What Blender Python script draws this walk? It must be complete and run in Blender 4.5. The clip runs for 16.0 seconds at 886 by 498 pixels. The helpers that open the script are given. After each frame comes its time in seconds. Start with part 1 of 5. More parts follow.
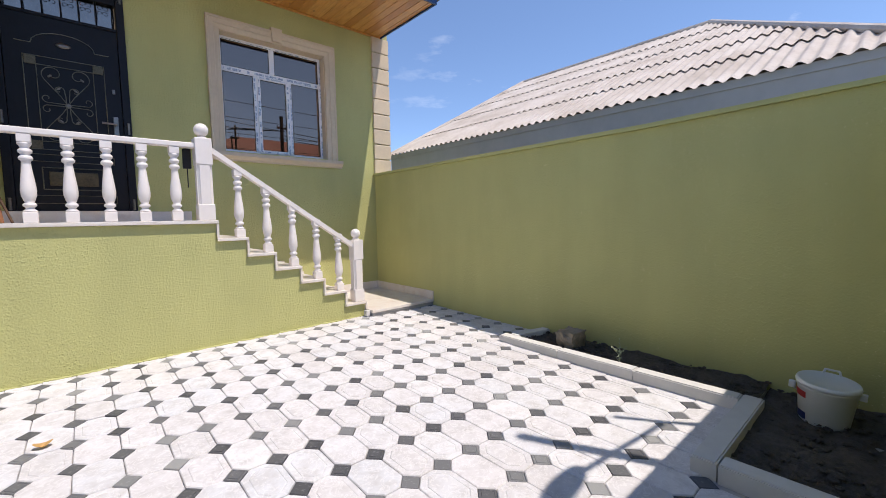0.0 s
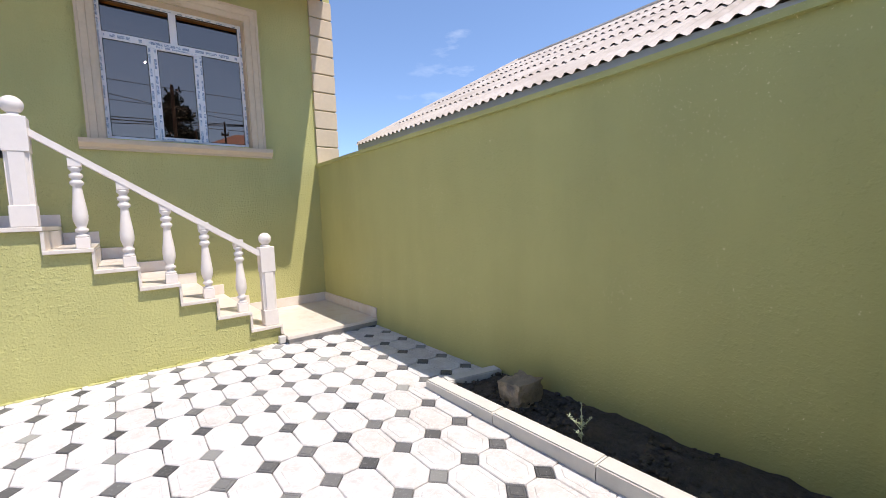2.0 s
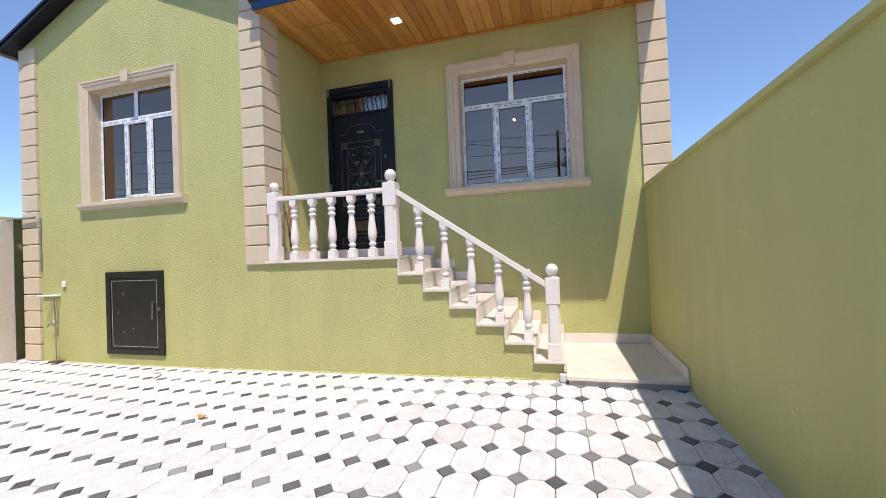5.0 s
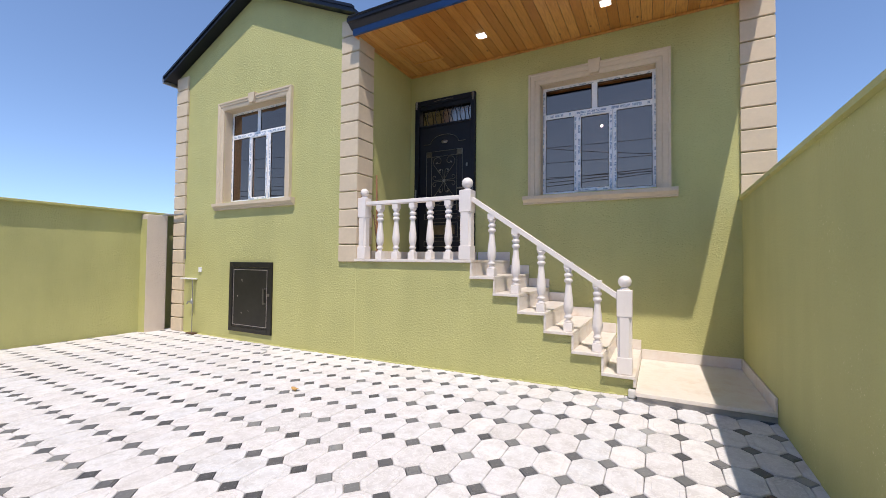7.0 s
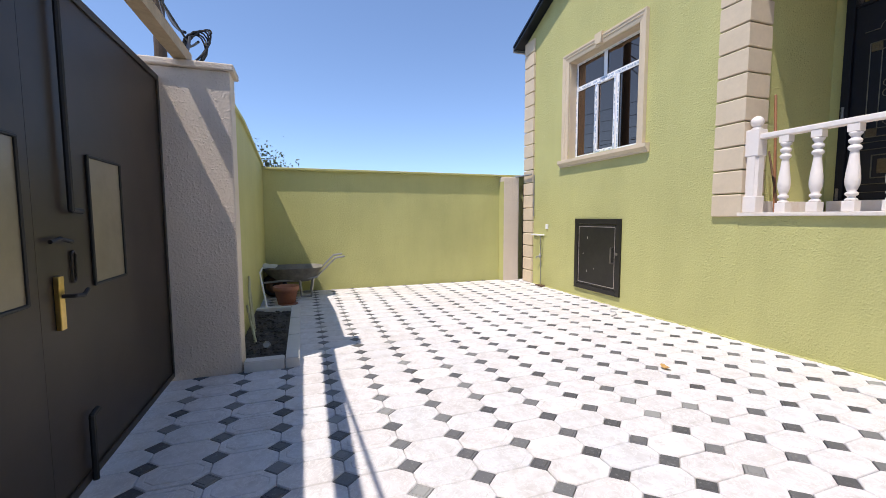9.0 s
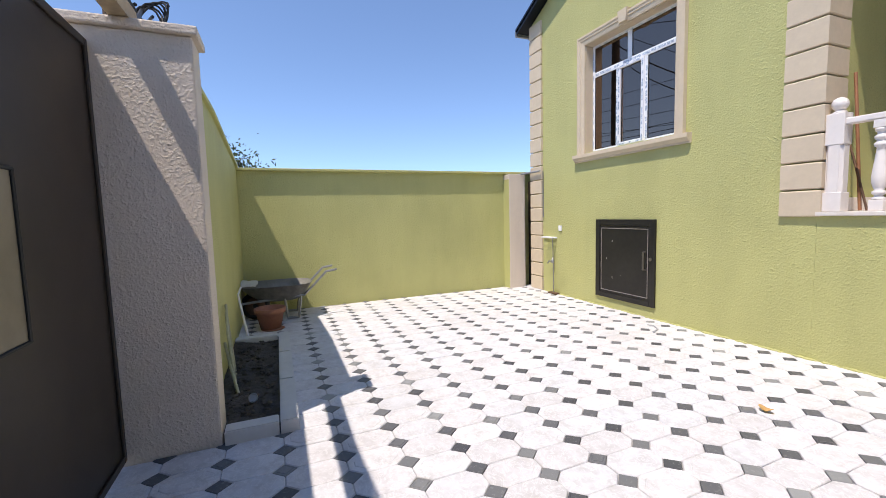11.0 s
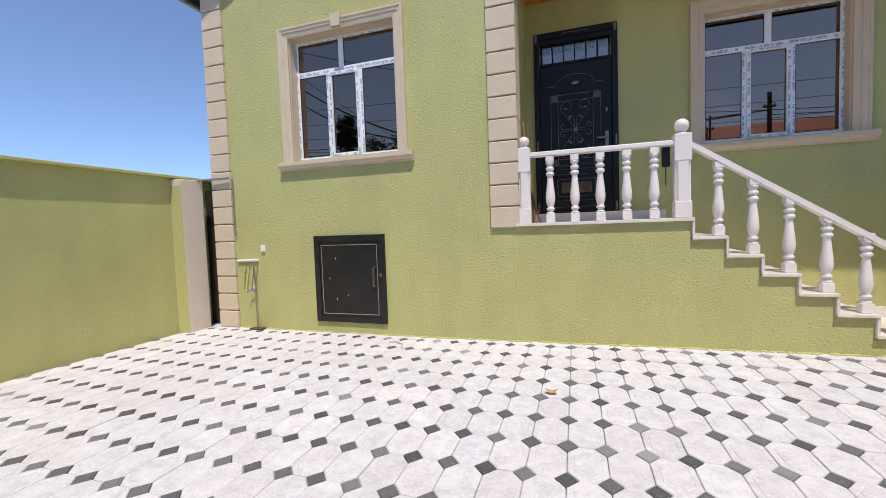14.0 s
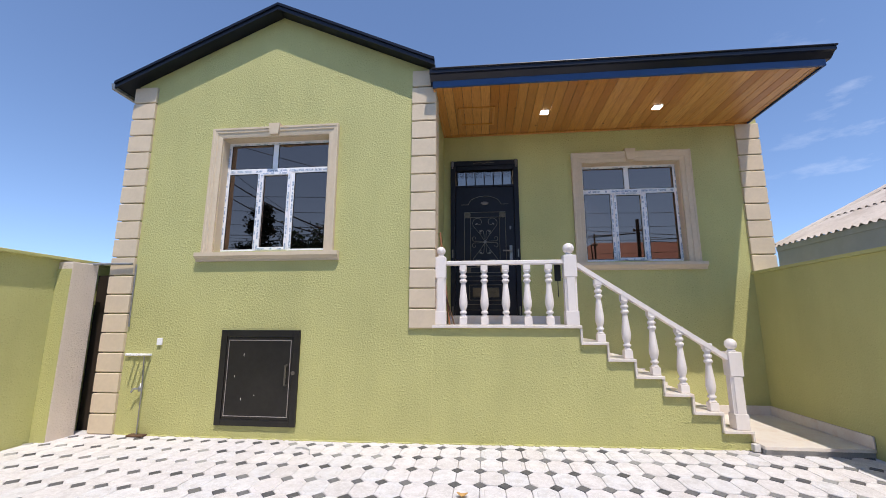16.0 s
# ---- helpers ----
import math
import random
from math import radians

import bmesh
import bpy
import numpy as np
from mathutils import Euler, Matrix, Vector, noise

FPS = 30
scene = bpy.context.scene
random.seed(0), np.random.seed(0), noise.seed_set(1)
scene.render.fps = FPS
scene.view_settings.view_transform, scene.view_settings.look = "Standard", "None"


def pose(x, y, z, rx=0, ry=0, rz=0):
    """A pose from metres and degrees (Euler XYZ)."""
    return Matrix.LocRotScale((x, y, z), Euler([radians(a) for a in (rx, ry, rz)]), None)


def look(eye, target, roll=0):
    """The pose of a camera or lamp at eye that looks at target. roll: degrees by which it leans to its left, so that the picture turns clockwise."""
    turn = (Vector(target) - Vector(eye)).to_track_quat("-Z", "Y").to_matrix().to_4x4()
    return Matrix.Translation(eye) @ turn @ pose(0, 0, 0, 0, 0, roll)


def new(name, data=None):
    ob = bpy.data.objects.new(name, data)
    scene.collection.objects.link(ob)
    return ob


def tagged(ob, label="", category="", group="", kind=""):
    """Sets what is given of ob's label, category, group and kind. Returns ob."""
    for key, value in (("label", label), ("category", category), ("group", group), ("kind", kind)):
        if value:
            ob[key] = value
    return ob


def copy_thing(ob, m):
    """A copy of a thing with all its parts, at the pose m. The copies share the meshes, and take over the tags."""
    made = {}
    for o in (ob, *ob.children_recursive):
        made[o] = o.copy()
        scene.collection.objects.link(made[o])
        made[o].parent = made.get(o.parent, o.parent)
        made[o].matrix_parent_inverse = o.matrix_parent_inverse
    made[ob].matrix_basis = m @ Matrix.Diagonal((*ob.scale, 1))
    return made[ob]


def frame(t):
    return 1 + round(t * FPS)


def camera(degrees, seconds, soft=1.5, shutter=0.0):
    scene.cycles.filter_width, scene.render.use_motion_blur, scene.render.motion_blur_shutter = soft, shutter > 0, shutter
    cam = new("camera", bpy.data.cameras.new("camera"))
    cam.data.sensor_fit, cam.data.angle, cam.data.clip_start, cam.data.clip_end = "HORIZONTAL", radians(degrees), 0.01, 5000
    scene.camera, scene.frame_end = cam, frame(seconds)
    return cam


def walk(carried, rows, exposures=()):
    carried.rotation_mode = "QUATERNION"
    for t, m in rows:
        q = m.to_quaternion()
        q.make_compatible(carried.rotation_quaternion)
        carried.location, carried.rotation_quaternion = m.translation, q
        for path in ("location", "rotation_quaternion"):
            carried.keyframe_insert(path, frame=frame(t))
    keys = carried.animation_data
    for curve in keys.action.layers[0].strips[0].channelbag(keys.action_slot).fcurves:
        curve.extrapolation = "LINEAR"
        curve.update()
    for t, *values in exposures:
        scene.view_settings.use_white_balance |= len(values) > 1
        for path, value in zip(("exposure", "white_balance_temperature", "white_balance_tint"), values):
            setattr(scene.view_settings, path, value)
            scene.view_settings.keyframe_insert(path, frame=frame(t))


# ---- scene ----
cam = camera(94.9, 16.0, soft=0.9)
PATH = [
    (0, (0.084, 0.012, 1.267), (1.4, 1.51, 1.113), -1.0),
    (0.5, (0.405, 0.123, 1.262), (2.002, 1.311, 1.065), -2.3),
    (1, (0.8, 0.178, 1.284), (2.396, 1.366, 1.084), -2.5),
    (1.5, (1.093, 0.341, 1.261), (2.587, 1.658, 1.08), -1.7),
    (2, (1.502, 0.345, 1.266), (2.742, 1.905, 1.094), -2.1),
    (2.5, (1.838, 0.352, 1.3), (2.866, 2.055, 1.1), -1.8),
    (3, (2.114, 0.408, 1.299), (3.028, 2.175, 1.097), -1.2),
    (3.5, (2.372, 0.429, 1.263), (2.913, 2.348, 1.102), -1.1),
    (4, (2.571, 0.449, 1.254), (2.679, 2.442, 1.124), -1.6),
    (4.5, (2.594, 0.506, 1.288), (2.308, 2.484, 1.207), -2.5),
    (4.7, (2.625, 0.507, 1.272), (2.212, 2.464, 1.248), -2.5),
    (6.8, (2.911, 0.385, 1.265), (2.062, 2.193, 1.371), 0.3),
    (7, (2.902, 0.368, 1.268), (1.963, 2.133, 1.325), 0.6),
    (7.5, (2.842, 0.348, 1.281), (1.557, 1.88, 1.236), 1.0),
    (8, (2.646, 0.307, 1.273), (1.037, 1.488, 1.147), 0.1),
    (8.5, (2.46, 0.31, 1.262), (0.656, 1.16, 1.106), -0.5),
    (9, (2.278, 0.423, 1.25), (0.393, 1.072, 1.092), -0.2),
    (9.2, (2.223, 0.429, 1.264), (0.327, 1.043, 1.094), -0.3),
    (11.3, (1.244, 0.26, 1.348), (-0.567, 1.091, 1.176), -2.3),
    (11.5, (1.145, 0.239, 1.349), (-0.605, 1.194, 1.186), -2.5),
    (12, (0.861, 0.235, 1.297), (-0.692, 1.487, 1.154), -2.4),
    (12.5, (0.56, 0.203, 1.3), (-0.765, 1.695, 1.162), -1.9),
    (13, (0.323, 0.103, 1.279), (-0.776, 1.768, 1.14), -1.9),
    (13.5, (0.155, 0.101, 1.248), (-0.707, 1.902, 1.126), -1.9),
    (14, (0.022, 0.135, 1.265), (-0.601, 2.033, 1.16), -2.0),
    (14.5, (0.013, 0.046, 1.251), (-0.424, 1.998, 1.208), -1.8),
    (15, (-0.02, -0.101, 1.245), (-0.33, 1.874, 1.303), -1.3),
    (15.5, (0.023, -0.164, 1.282), (-0.223, 1.809, 1.495), -0.4),
    (16, (0.023, -0.184, 1.328), (-0.178, 1.775, 1.675), 0.1),
]
EXPOSURES = [(0.0, 0.63, 6850, 14), (1.0, 0.79, 6900, 14), (2.0, 0.86, 6950, 14), (4.0, 0.84, 6950, 14), (7.0, 0.63, 6900, 14), (9.0, 0.74, 6900, 14), (11.5, 0.74, 6850, 14), (12.5, 0.62, 6850, 14), (14.0, 0.49, 6850, 14), (16.0, 0.58, 6800, 14)]
walk(cam, [(t, look(eye, target, roll)) for t, eye, target, roll in PATH],
     exposures=EXPOSURES)

# ---- world, sun ----
SUN_WAY = Vector((-0.195, 0.41, -1.0)).normalized()
world = bpy.data.worlds.new("sky")
scene.world = world
world.use_nodes = True
wn, wl = world.node_tree.nodes, world.node_tree.links
sky = wn.new("ShaderNodeTexSky")
sky.sky_type = 'NISHITA'
sky.sun_disc = False
sky.sun_elevation = math.asin(-SUN_WAY.z)
sky.sun_rotation = math.atan2(-SUN_WAY.x, -SUN_WAY.y)
sky.air_density, sky.dust_density, sky.ozone_density = 0.85, 0.0, 5.0
sky.altitude = 600
wn["Background"].inputs["Strength"].default_value = 0.15
# clear dry air: the pale band at the horizon is narrow
sv = wn.new("ShaderNodeTexCoord")
sa = wn.new("ShaderNodeVectorMath")
sa.operation = 'ADD'
sa.inputs[1].default_value = (0, 0, 0.05)
sn = wn.new("ShaderNodeVectorMath")
sn.operation = 'NORMALIZE'
wl.new(sv.outputs["Generated"], sa.inputs[0])
wl.new(sa.outputs[0], sn.inputs[0])
wl.new(sn.outputs[0], sky.inputs["Vector"])
# thin high cloud wisps
wc = wn.new("ShaderNodeTexCoord")
wm = wn.new("ShaderNodeMapping")
wm.inputs["Scale"].default_value = (3.0, 3.0, 9.0)
wt = wn.new("ShaderNodeTexNoise")
wt.inputs["Scale"].default_value, wt.inputs["Detail"].default_value, wt.inputs["Roughness"].default_value = 1.6, 7, 0.6
wr = wn.new("ShaderNodeValToRGB")
wr.color_ramp.elements[0].position, wr.color_ramp.elements[1].position = 0.60, 0.85
wr.color_ramp.elements[1].color = (0.55, 0.55, 0.55, 1)
wx = wn.new("ShaderNodeMix")
wx.data_type = 'RGBA'
wx.inputs[7].default_value = (6.5, 6.8, 7.2, 1)
wl.new(wc.outputs["Generated"], wm.inputs[0])
wl.new(wm.outputs[0], wt.inputs["Vector"])
wl.new(wt.outputs["Fac"], wr.inputs[0])
ws = wn.new("ShaderNodeSeparateXYZ")
wg = wn.new("ShaderNodeMapRange")
wg.inputs["From Min"].default_value, wg.inputs["From Max"].default_value = 0.45, 0.75
wk = wn.new("ShaderNodeMath")
wk.operation = 'MULTIPLY'
wl.new(wc.outputs["Generated"], ws.inputs[0])
wl.new(ws.outputs["X"], wg.inputs[0])
wl.new(wg.outputs[0], wk.inputs[0])
wl.new(wr.outputs[0], wk.inputs[1])
wl.new(wk.outputs[0], wx.inputs[0])
wl.new(sky.outputs[0], wx.inputs[6])
wl.new(wx.outputs[2], wn["Background"].inputs["Color"])
sun = new("sun", bpy.data.lights.new("sun", 'SUN'))
sun.data.energy, sun.data.angle, sun.data.color = 2.85, radians(0.53), (1.0, 0.96, 0.9)
sun.matrix_world = look((0, 0, 20), Vector((0, 0, 20)) + SUN_WAY)

# ---- materials ----
def nodes_of(name, rough=0.6, metal=0.0):
    m = bpy.data.materials.new(name)
    m.use_nodes = True
    n, l = m.node_tree.nodes, m.node_tree.links
    b = n["Principled BSDF"]
    b.inputs["Roughness"].default_value = rough
    b.inputs["Metallic"].default_value = metal
    return m, n, l, b


def noise_of(n, l, scale, detail=4, rough=0.55, vec=None):
    t = n.new("ShaderNodeTexNoise")
    t.inputs["Scale"].default_value, t.inputs["Detail"].default_value, t.inputs["Roughness"].default_value = scale, detail, rough
    if vec is None:
        vec = n.new("ShaderNodeTexCoord").outputs["Object"]
    l.new(vec, t.inputs["Vector"])
    return t.outputs["Fac"]


def world_place(n):
    return n.new("ShaderNodeNewGeometry").outputs["Position"]


def ramp(n, l, fac, stops):
    r = n.new("ShaderNodeValToRGB")
    e = r.color_ramp.elements
    while len(e) < len(stops):
        e.new(0.5)
    for el, (p, c) in zip(e, stops):
        el.position, el.color = p, (*c, 1)
    l.new(fac, r.inputs[0])
    return r.outputs[0]


def mixc(n, l, a, b, fac, mode='MIX'):
    x = n.new("ShaderNodeMix")
    x.data_type, x.blend_type = 'RGBA', mode
    for sock, v in ((x.inputs[0], fac), (x.inputs[6], a), (x.inputs[7], b)):
        if hasattr(v, "is_output"):
            l.new(v, sock)
        elif isinstance(v, (int, float)):
            sock.default_value = v
        else:
            sock.default_value = (*v, 1)
    return x.outputs[2]


def bump(n, l, b, h, strength, dist=0.01):
    x = n.new("ShaderNodeBump")
    x.inputs["Strength"].default_value, x.inputs["Distance"].default_value = strength, dist
    l.new(h, x.inputs["Height"])
    l.new(x.outputs[0], b.inputs["Normal"])
    return x


def scaled(n, l, vec, s):
    x = n.new("ShaderNodeMapping")
    x.inputs["Scale"].default_value = s
    l.new(vec, x.inputs[0])
    return x.outputs[0]


def simple(name, col, rough=0.5, metal=0.0, var=0.12, scale=14, bumped=0.0, bscale=80, dist=0.002):
    """A surface with grain at two scales."""
    m, n, l, b = nodes_of(name, rough, metal)
    p = world_place(n)
    f1, f2 = noise_of(n, l, scale, 5, 0.6, p), noise_of(n, l, scale * 0.17, 3, 0.5, p)
    dark = tuple(c * (1 - var) for c in col)
    lite = tuple(min(1, c * (1 + var)) for c in col)
    c = mixc(n, l, ramp(n, l, f1, [(0.3, dark), (0.7, lite)]), ramp(n, l, f2, [(0.3, dark), (0.7, lite)]), 0.5)
    l.new(c, b.inputs["Base Color"])
    if bumped:
        bump(n, l, b, noise_of(n, l, bscale, 4, 0.6, p), bumped, dist)
    return m


def plaster(name, col, rough_amount=0.6, size=26, fleck_at=0.70, patch=0.55):
    """Roughcast paint with soft blisters, faint vertical streaks and a dusty foot."""
    m, n, l, b = nodes_of(name, 0.72)
    p = world_place(n)
    big = noise_of(n, l, 0.9, 4, 0.55, p)
    streak = noise_of(n, l, 1.0, 4, 0.6, scaled(n, l, p, (2.6, 2.6, 0.55)))
    c1 = ramp(n, l, big, [(0.3, tuple(c * 0.82 for c in col)), (0.7, tuple(c * 1.09 for c in col))])
    c2 = ramp(n, l, streak, [(0.35, tuple(c * 0.90 for c in col)), (0.65, tuple(c * 1.05 for c in col))])
    c = mixc(n, l, c1, c2, 0.5)
    fleck = ramp(n, l, noise_of(n, l, 95, 2, 0.4, p), [(fleck_at, (0, 0, 0)), (fleck_at + 0.02, (1, 1, 1))])
    sparse = ramp(n, l, noise_of(n, l, 2.3, 2, 0.5, p), [(patch, (0, 0, 0)), (patch + 0.15, (1, 1, 1))])
    f = mixc(n, l, fleck, sparse, 1.0, 'MULTIPLY')
    c = mixc(n, l, c, (0.76, 0.70, 0.38), f)
    l.new(c, b.inputs["Base Color"])
    fine = noise_of(n, l, size * 1.9, 3, 0.5, p)
    blob = ramp(n, l, noise_of(n, l, size * 1.15, 3, 0.55, p), [(0.52, (0, 0, 0)), (0.72, (1, 1, 1))])
    where = ramp(n, l, noise_of(n, l, 1.7, 3, 0.5, p), [(0.38, (0.25, 0.25, 0.25)), (0.62, (1, 1, 1))])
    rough_part = mixc(n, l, blob, where, 1.0, 'MULTIPLY')
    h = n.new("ShaderNodeMath")
    h.operation = 'MULTIPLY_ADD'
    l.new(rough_part, h.inputs[0])
    h.inputs[1].default_value = 0.9
    l.new(fine, h.inputs[2])
    bump(n, l, b, h.outputs[0], rough_amount, 0.008)
    return m


GREEN = (0.495, 0.482, 0.196)
mat_green = plaster("green_plaster", GREEN, 0.7, 34)
mat_green_smooth = plaster("green_plaster_fine", GREEN, 0.3, 34, 0.70, 0.50)
mat_beige_rough = plaster("beige_roughcast", (0.70, 0.60, 0.50), 0.8, 34)
mat_stone = simple("beige_stone", (0.62, 0.51, 0.37), 0.7, 0, 0.07, 25, 0.25, 160, 0.002)
mat_white = simple("white_paint", (0.80, 0.735, 0.69), 0.5, 0, 0.05, 20, 0.2, 120, 0.002)
mat_pvc = simple("white_pvc", (0.82, 0.82, 0.84), 0.3, 0, 0.03, 30)
def film_print():
    m, n, l, b = nodes_of("printed_film", 0.35)
    p = world_place(n)
    f = noise_of(n, l, 48, 4, 0.7, p)
    l.new(ramp(n, l, f, [(0.44, (0.26, 0.33, 0.44)), (0.53, (0.50, 0.57, 0.67)), (0.62, (0.80, 0.82, 0.85))]), b.inputs["Base Color"])
    return m


mat_tape = film_print()
mat_door = simple("dark_door_metal", (0.006, 0.006, 0.010), 0.5, 0.0, 0.3, 30, 0.1, 200, 0.001)
mat_door.node_tree.nodes["Principled BSDF"].inputs["Specular IOR Level"].default_value = 0.3
mat_hatch = simple("dark_hatch_metal", (0.022, 0.02, 0.018), 0.45, 0.3, 0.3, 18, 0.15, 90, 0.001)
mat_line = simple("hatch_line", (0.42, 0.38, 0.36), 0.4, 0.5, 0.2)
mat_silver = simple("worn_silver", (0.24, 0.22, 0.20), 0.35, 0.9, 0.3, 60)
mat_brass = simple("brass", (0.60, 0.42, 0.14), 0.3, 0.9, 0.2, 60)
mat_gate = simple("brown_gate_metal", (0.040, 0.030, 0.024), 0.42, 0.0, 0.28, 5, 0.06, 30, 0.002)
mat_gate.node_tree.nodes["Principled BSDF"].inputs["Specular IOR Level"].default_value = 0.3
mat_gate_panel = simple("gate_panel", (0.24, 0.20, 0.14), 0.35, 0.2, 0.25, 8)
mat_black = simple("black_rubber", (0.012, 0.012, 0.013), 0.6, 0, 0.2)
mat_blue = simple("blue_fascia", (0.012, 0.055, 0.17), 0.4, 0, 0.12, 8)
mat_gutter = simple("dark_gutter", (0.012, 0.014, 0.022), 0.3, 0.4, 0.2, 10)
mat_soil = simple("dark_soil", (0.085, 0.07, 0.058), 0.95, 0, 0.5, 30, 1.0, 60, 0.02)
mat_kerb = simple("kerb_concrete", (0.62, 0.60, 0.57), 0.85, 0, 0.08, 14, 0.4, 90, 0.003)
mat_ground = simple("street_ground", (0.30, 0.27, 0.23), 0.9, 0, 0.15, 3, 0.4, 40, 0.01)
mat_joint = simple("joint_sand", (0.42, 0.40, 0.385), 0.95, 0, 0.15, 40, 0.4, 200, 0.002)
mat_bucket = simple("white_plastic", (0.66, 0.68, 0.70), 0.35, 0, 0.05, 12)
mat_red = simple("red_label", (0.45, 0.03, 0.03), 0.4, 0, 0.1)
mat_navy = simple("navy_label", (0.02, 0.03, 0.12), 0.4, 0, 0.1)
mat_terra = simple("terracotta", (0.36, 0.15, 0.09), 0.8, 0, 0.2, 20, 0.3)
mat_zinc = simple("zinc", (0.30, 0.30, 0.29), 0.42, 0.6, 0.3, 16, 0.2, 60)
mat_rust = simple("rusty_steel", (0.14, 0.08, 0.05), 0.7, 0.4, 0.4, 30)
mat_rock = simple("limestone_block", (0.30, 0.25, 0.19), 0.95, 0, 0.3, 14, 1.0, 45, 0.02)
mat_pale_rod = simple("pale_painted_rod", (0.42, 0.40, 0.26), 0.5, 0.2, 0.3, 30)
mat_wood_stick = simple("handle_wood", (0.30, 0.13, 0.06), 0.6, 0, 0.2)
mat_beam = simple("timber_beam", (0.42, 0.32, 0.2), 0.75, 0, 0.2, 30, 0.3)
mat_leaf = simple("leaf", (0.055, 0.085, 0.03), 0.7, 0, 0.4, 9)
mat_conifer = simple("conifer_leaf", (0.010, 0.018, 0.008), 0.8, 0, 0.4, 9)
mat_weed = simple("weed_leaf", (0.42, 0.46, 0.30), 0.7, 0, 0.3, 20)
mat_bark = simple("bark", (0.09, 0.06, 0.04), 0.9, 0, 0.3, 20, 0.8, 40, 0.01)
mat_red_roof = simple("red_roof", (0.30, 0.09, 0.06), 0.7, 0, 0.2, 6)
mat_house_far = simple("far_wall", (0.45, 0.40, 0.33), 0.85, 0, 0.1, 3)
mat_room = simple("room_paint", (0.28, 0.28, 0.28), 0.8, 0, 0.1, 2)
mat_paint_grey = simple("fascia_grey", (0.42, 0.42, 0.43), 0.7, 0, 0.12, 5, 0.2, 30)
mat_dry = simple("dry_leaf", (0.55, 0.33, 0.12), 0.7, 0, 0.2, 40)


def marble():
    m, n, l, b = nodes_of("pale_marble", 0.3)
    p = world_place(n)
    vein = noise_of(n, l, 3.5, 8, 0.7, p)
    c = ramp(n, l, vein, [(0.3, (0.70, 0.60, 0.52)), (0.5, (0.76, 0.70, 0.64)), (0.7, (0.66, 0.54, 0.45))])
    l.new(c, b.inputs["Base Color"])
    bump(n, l, b, noise_of(n, l, 40, 3, 0.5, p), 0.06, 0.002)
    return m


mat_marble = marble()


def paver(name, dark, island):
    """Cast concrete paver with clouds, hairline stains and a shade of its own."""
    m, n, l, b = nodes_of(name, 0.8 if not dark else 0.6)
    p = world_place(n)
    if island:
        rnd = n.new("ShaderNodeNewGeometry").outputs["Random Per Island"]
    else:
        rnd = n.new("ShaderNodeObjectInfo").outputs["Random"]
    if dark:
        tone = ramp(n, l, rnd, [(0.0, (0.07, 0.07, 0.075)), (0.5, (0.13, 0.13, 0.135)), (0.85, (0.20, 0.20, 0.20)), (1.0, (0.34, 0.34, 0.33))])
        f = noise_of(n, l, 55, 5, 0.7, p)
        c = mixc(n, l, tone, (0.4, 0.4, 0.39), ramp(n, l, f, [(0.55, (0, 0, 0)), (0.75, (0.5, 0.5, 0.5))]))
    else:
        tone = ramp(n, l, rnd, [(0.0, (0.60, 0.575, 0.575)), (0.4, (0.67, 0.64, 0.645)), (0.75, (0.62, 0.62, 0.64)), (1.0, (0.72, 0.69, 0.685))])
        f = noise_of(n, l, 9, 7, 0.7, p)
        c = mixc(n, l, tone, (0.47, 0.44, 0.425), ramp(n, l, f, [(0.42, (0, 0, 0)), (0.72, (0.85, 0.85, 0.85))]))
        ring = n.new("ShaderNodeTexNoise")
        ring.inputs["Scale"].default_value, ring.inputs["Detail"].default_value, ring.inputs["Distortion"].default_value = 14, 3, 2.5
        l.new(p, ring.inputs["Vector"])
        c = mixc(n, l, c, (0.78, 0.76, 0.75), ramp(n, l, ring.outputs["Fac"], [(0.5, (0, 0, 0)), (0.56, (0.5, 0.5, 0.5)), (0.62, (0, 0, 0))]))
        g = noise_of(n, l, 34, 6, 0.8, p)
        c = mixc(n, l, c, (0.34, 0.32, 0.30), ramp(n, l, g, [(0.62, (0, 0, 0)), (0.82, (0.6, 0.6, 0.6))]))
        big = noise_of(n, l, 0.7, 4, 0.6, p)
        c = mixc(n, l, c, (0.50, 0.455, 0.42), ramp(n, l, big, [(0.5, (0, 0, 0)), (0.8, (0.45, 0.45, 0.45))]))
    l.new(c, b.inputs["Base Color"])
    bump(n, l, b, noise_of(n, l, 130, 5, 0.7, p), 0.25, 0.002)
    return m


mat_oct, mat_oct_rest = paver("white_paver", False, False), paver("white_paver_rest", False, True)
mat_dia, mat_dia_rest = paver("slate_paver", True, False), paver("slate_paver_rest", True, True)


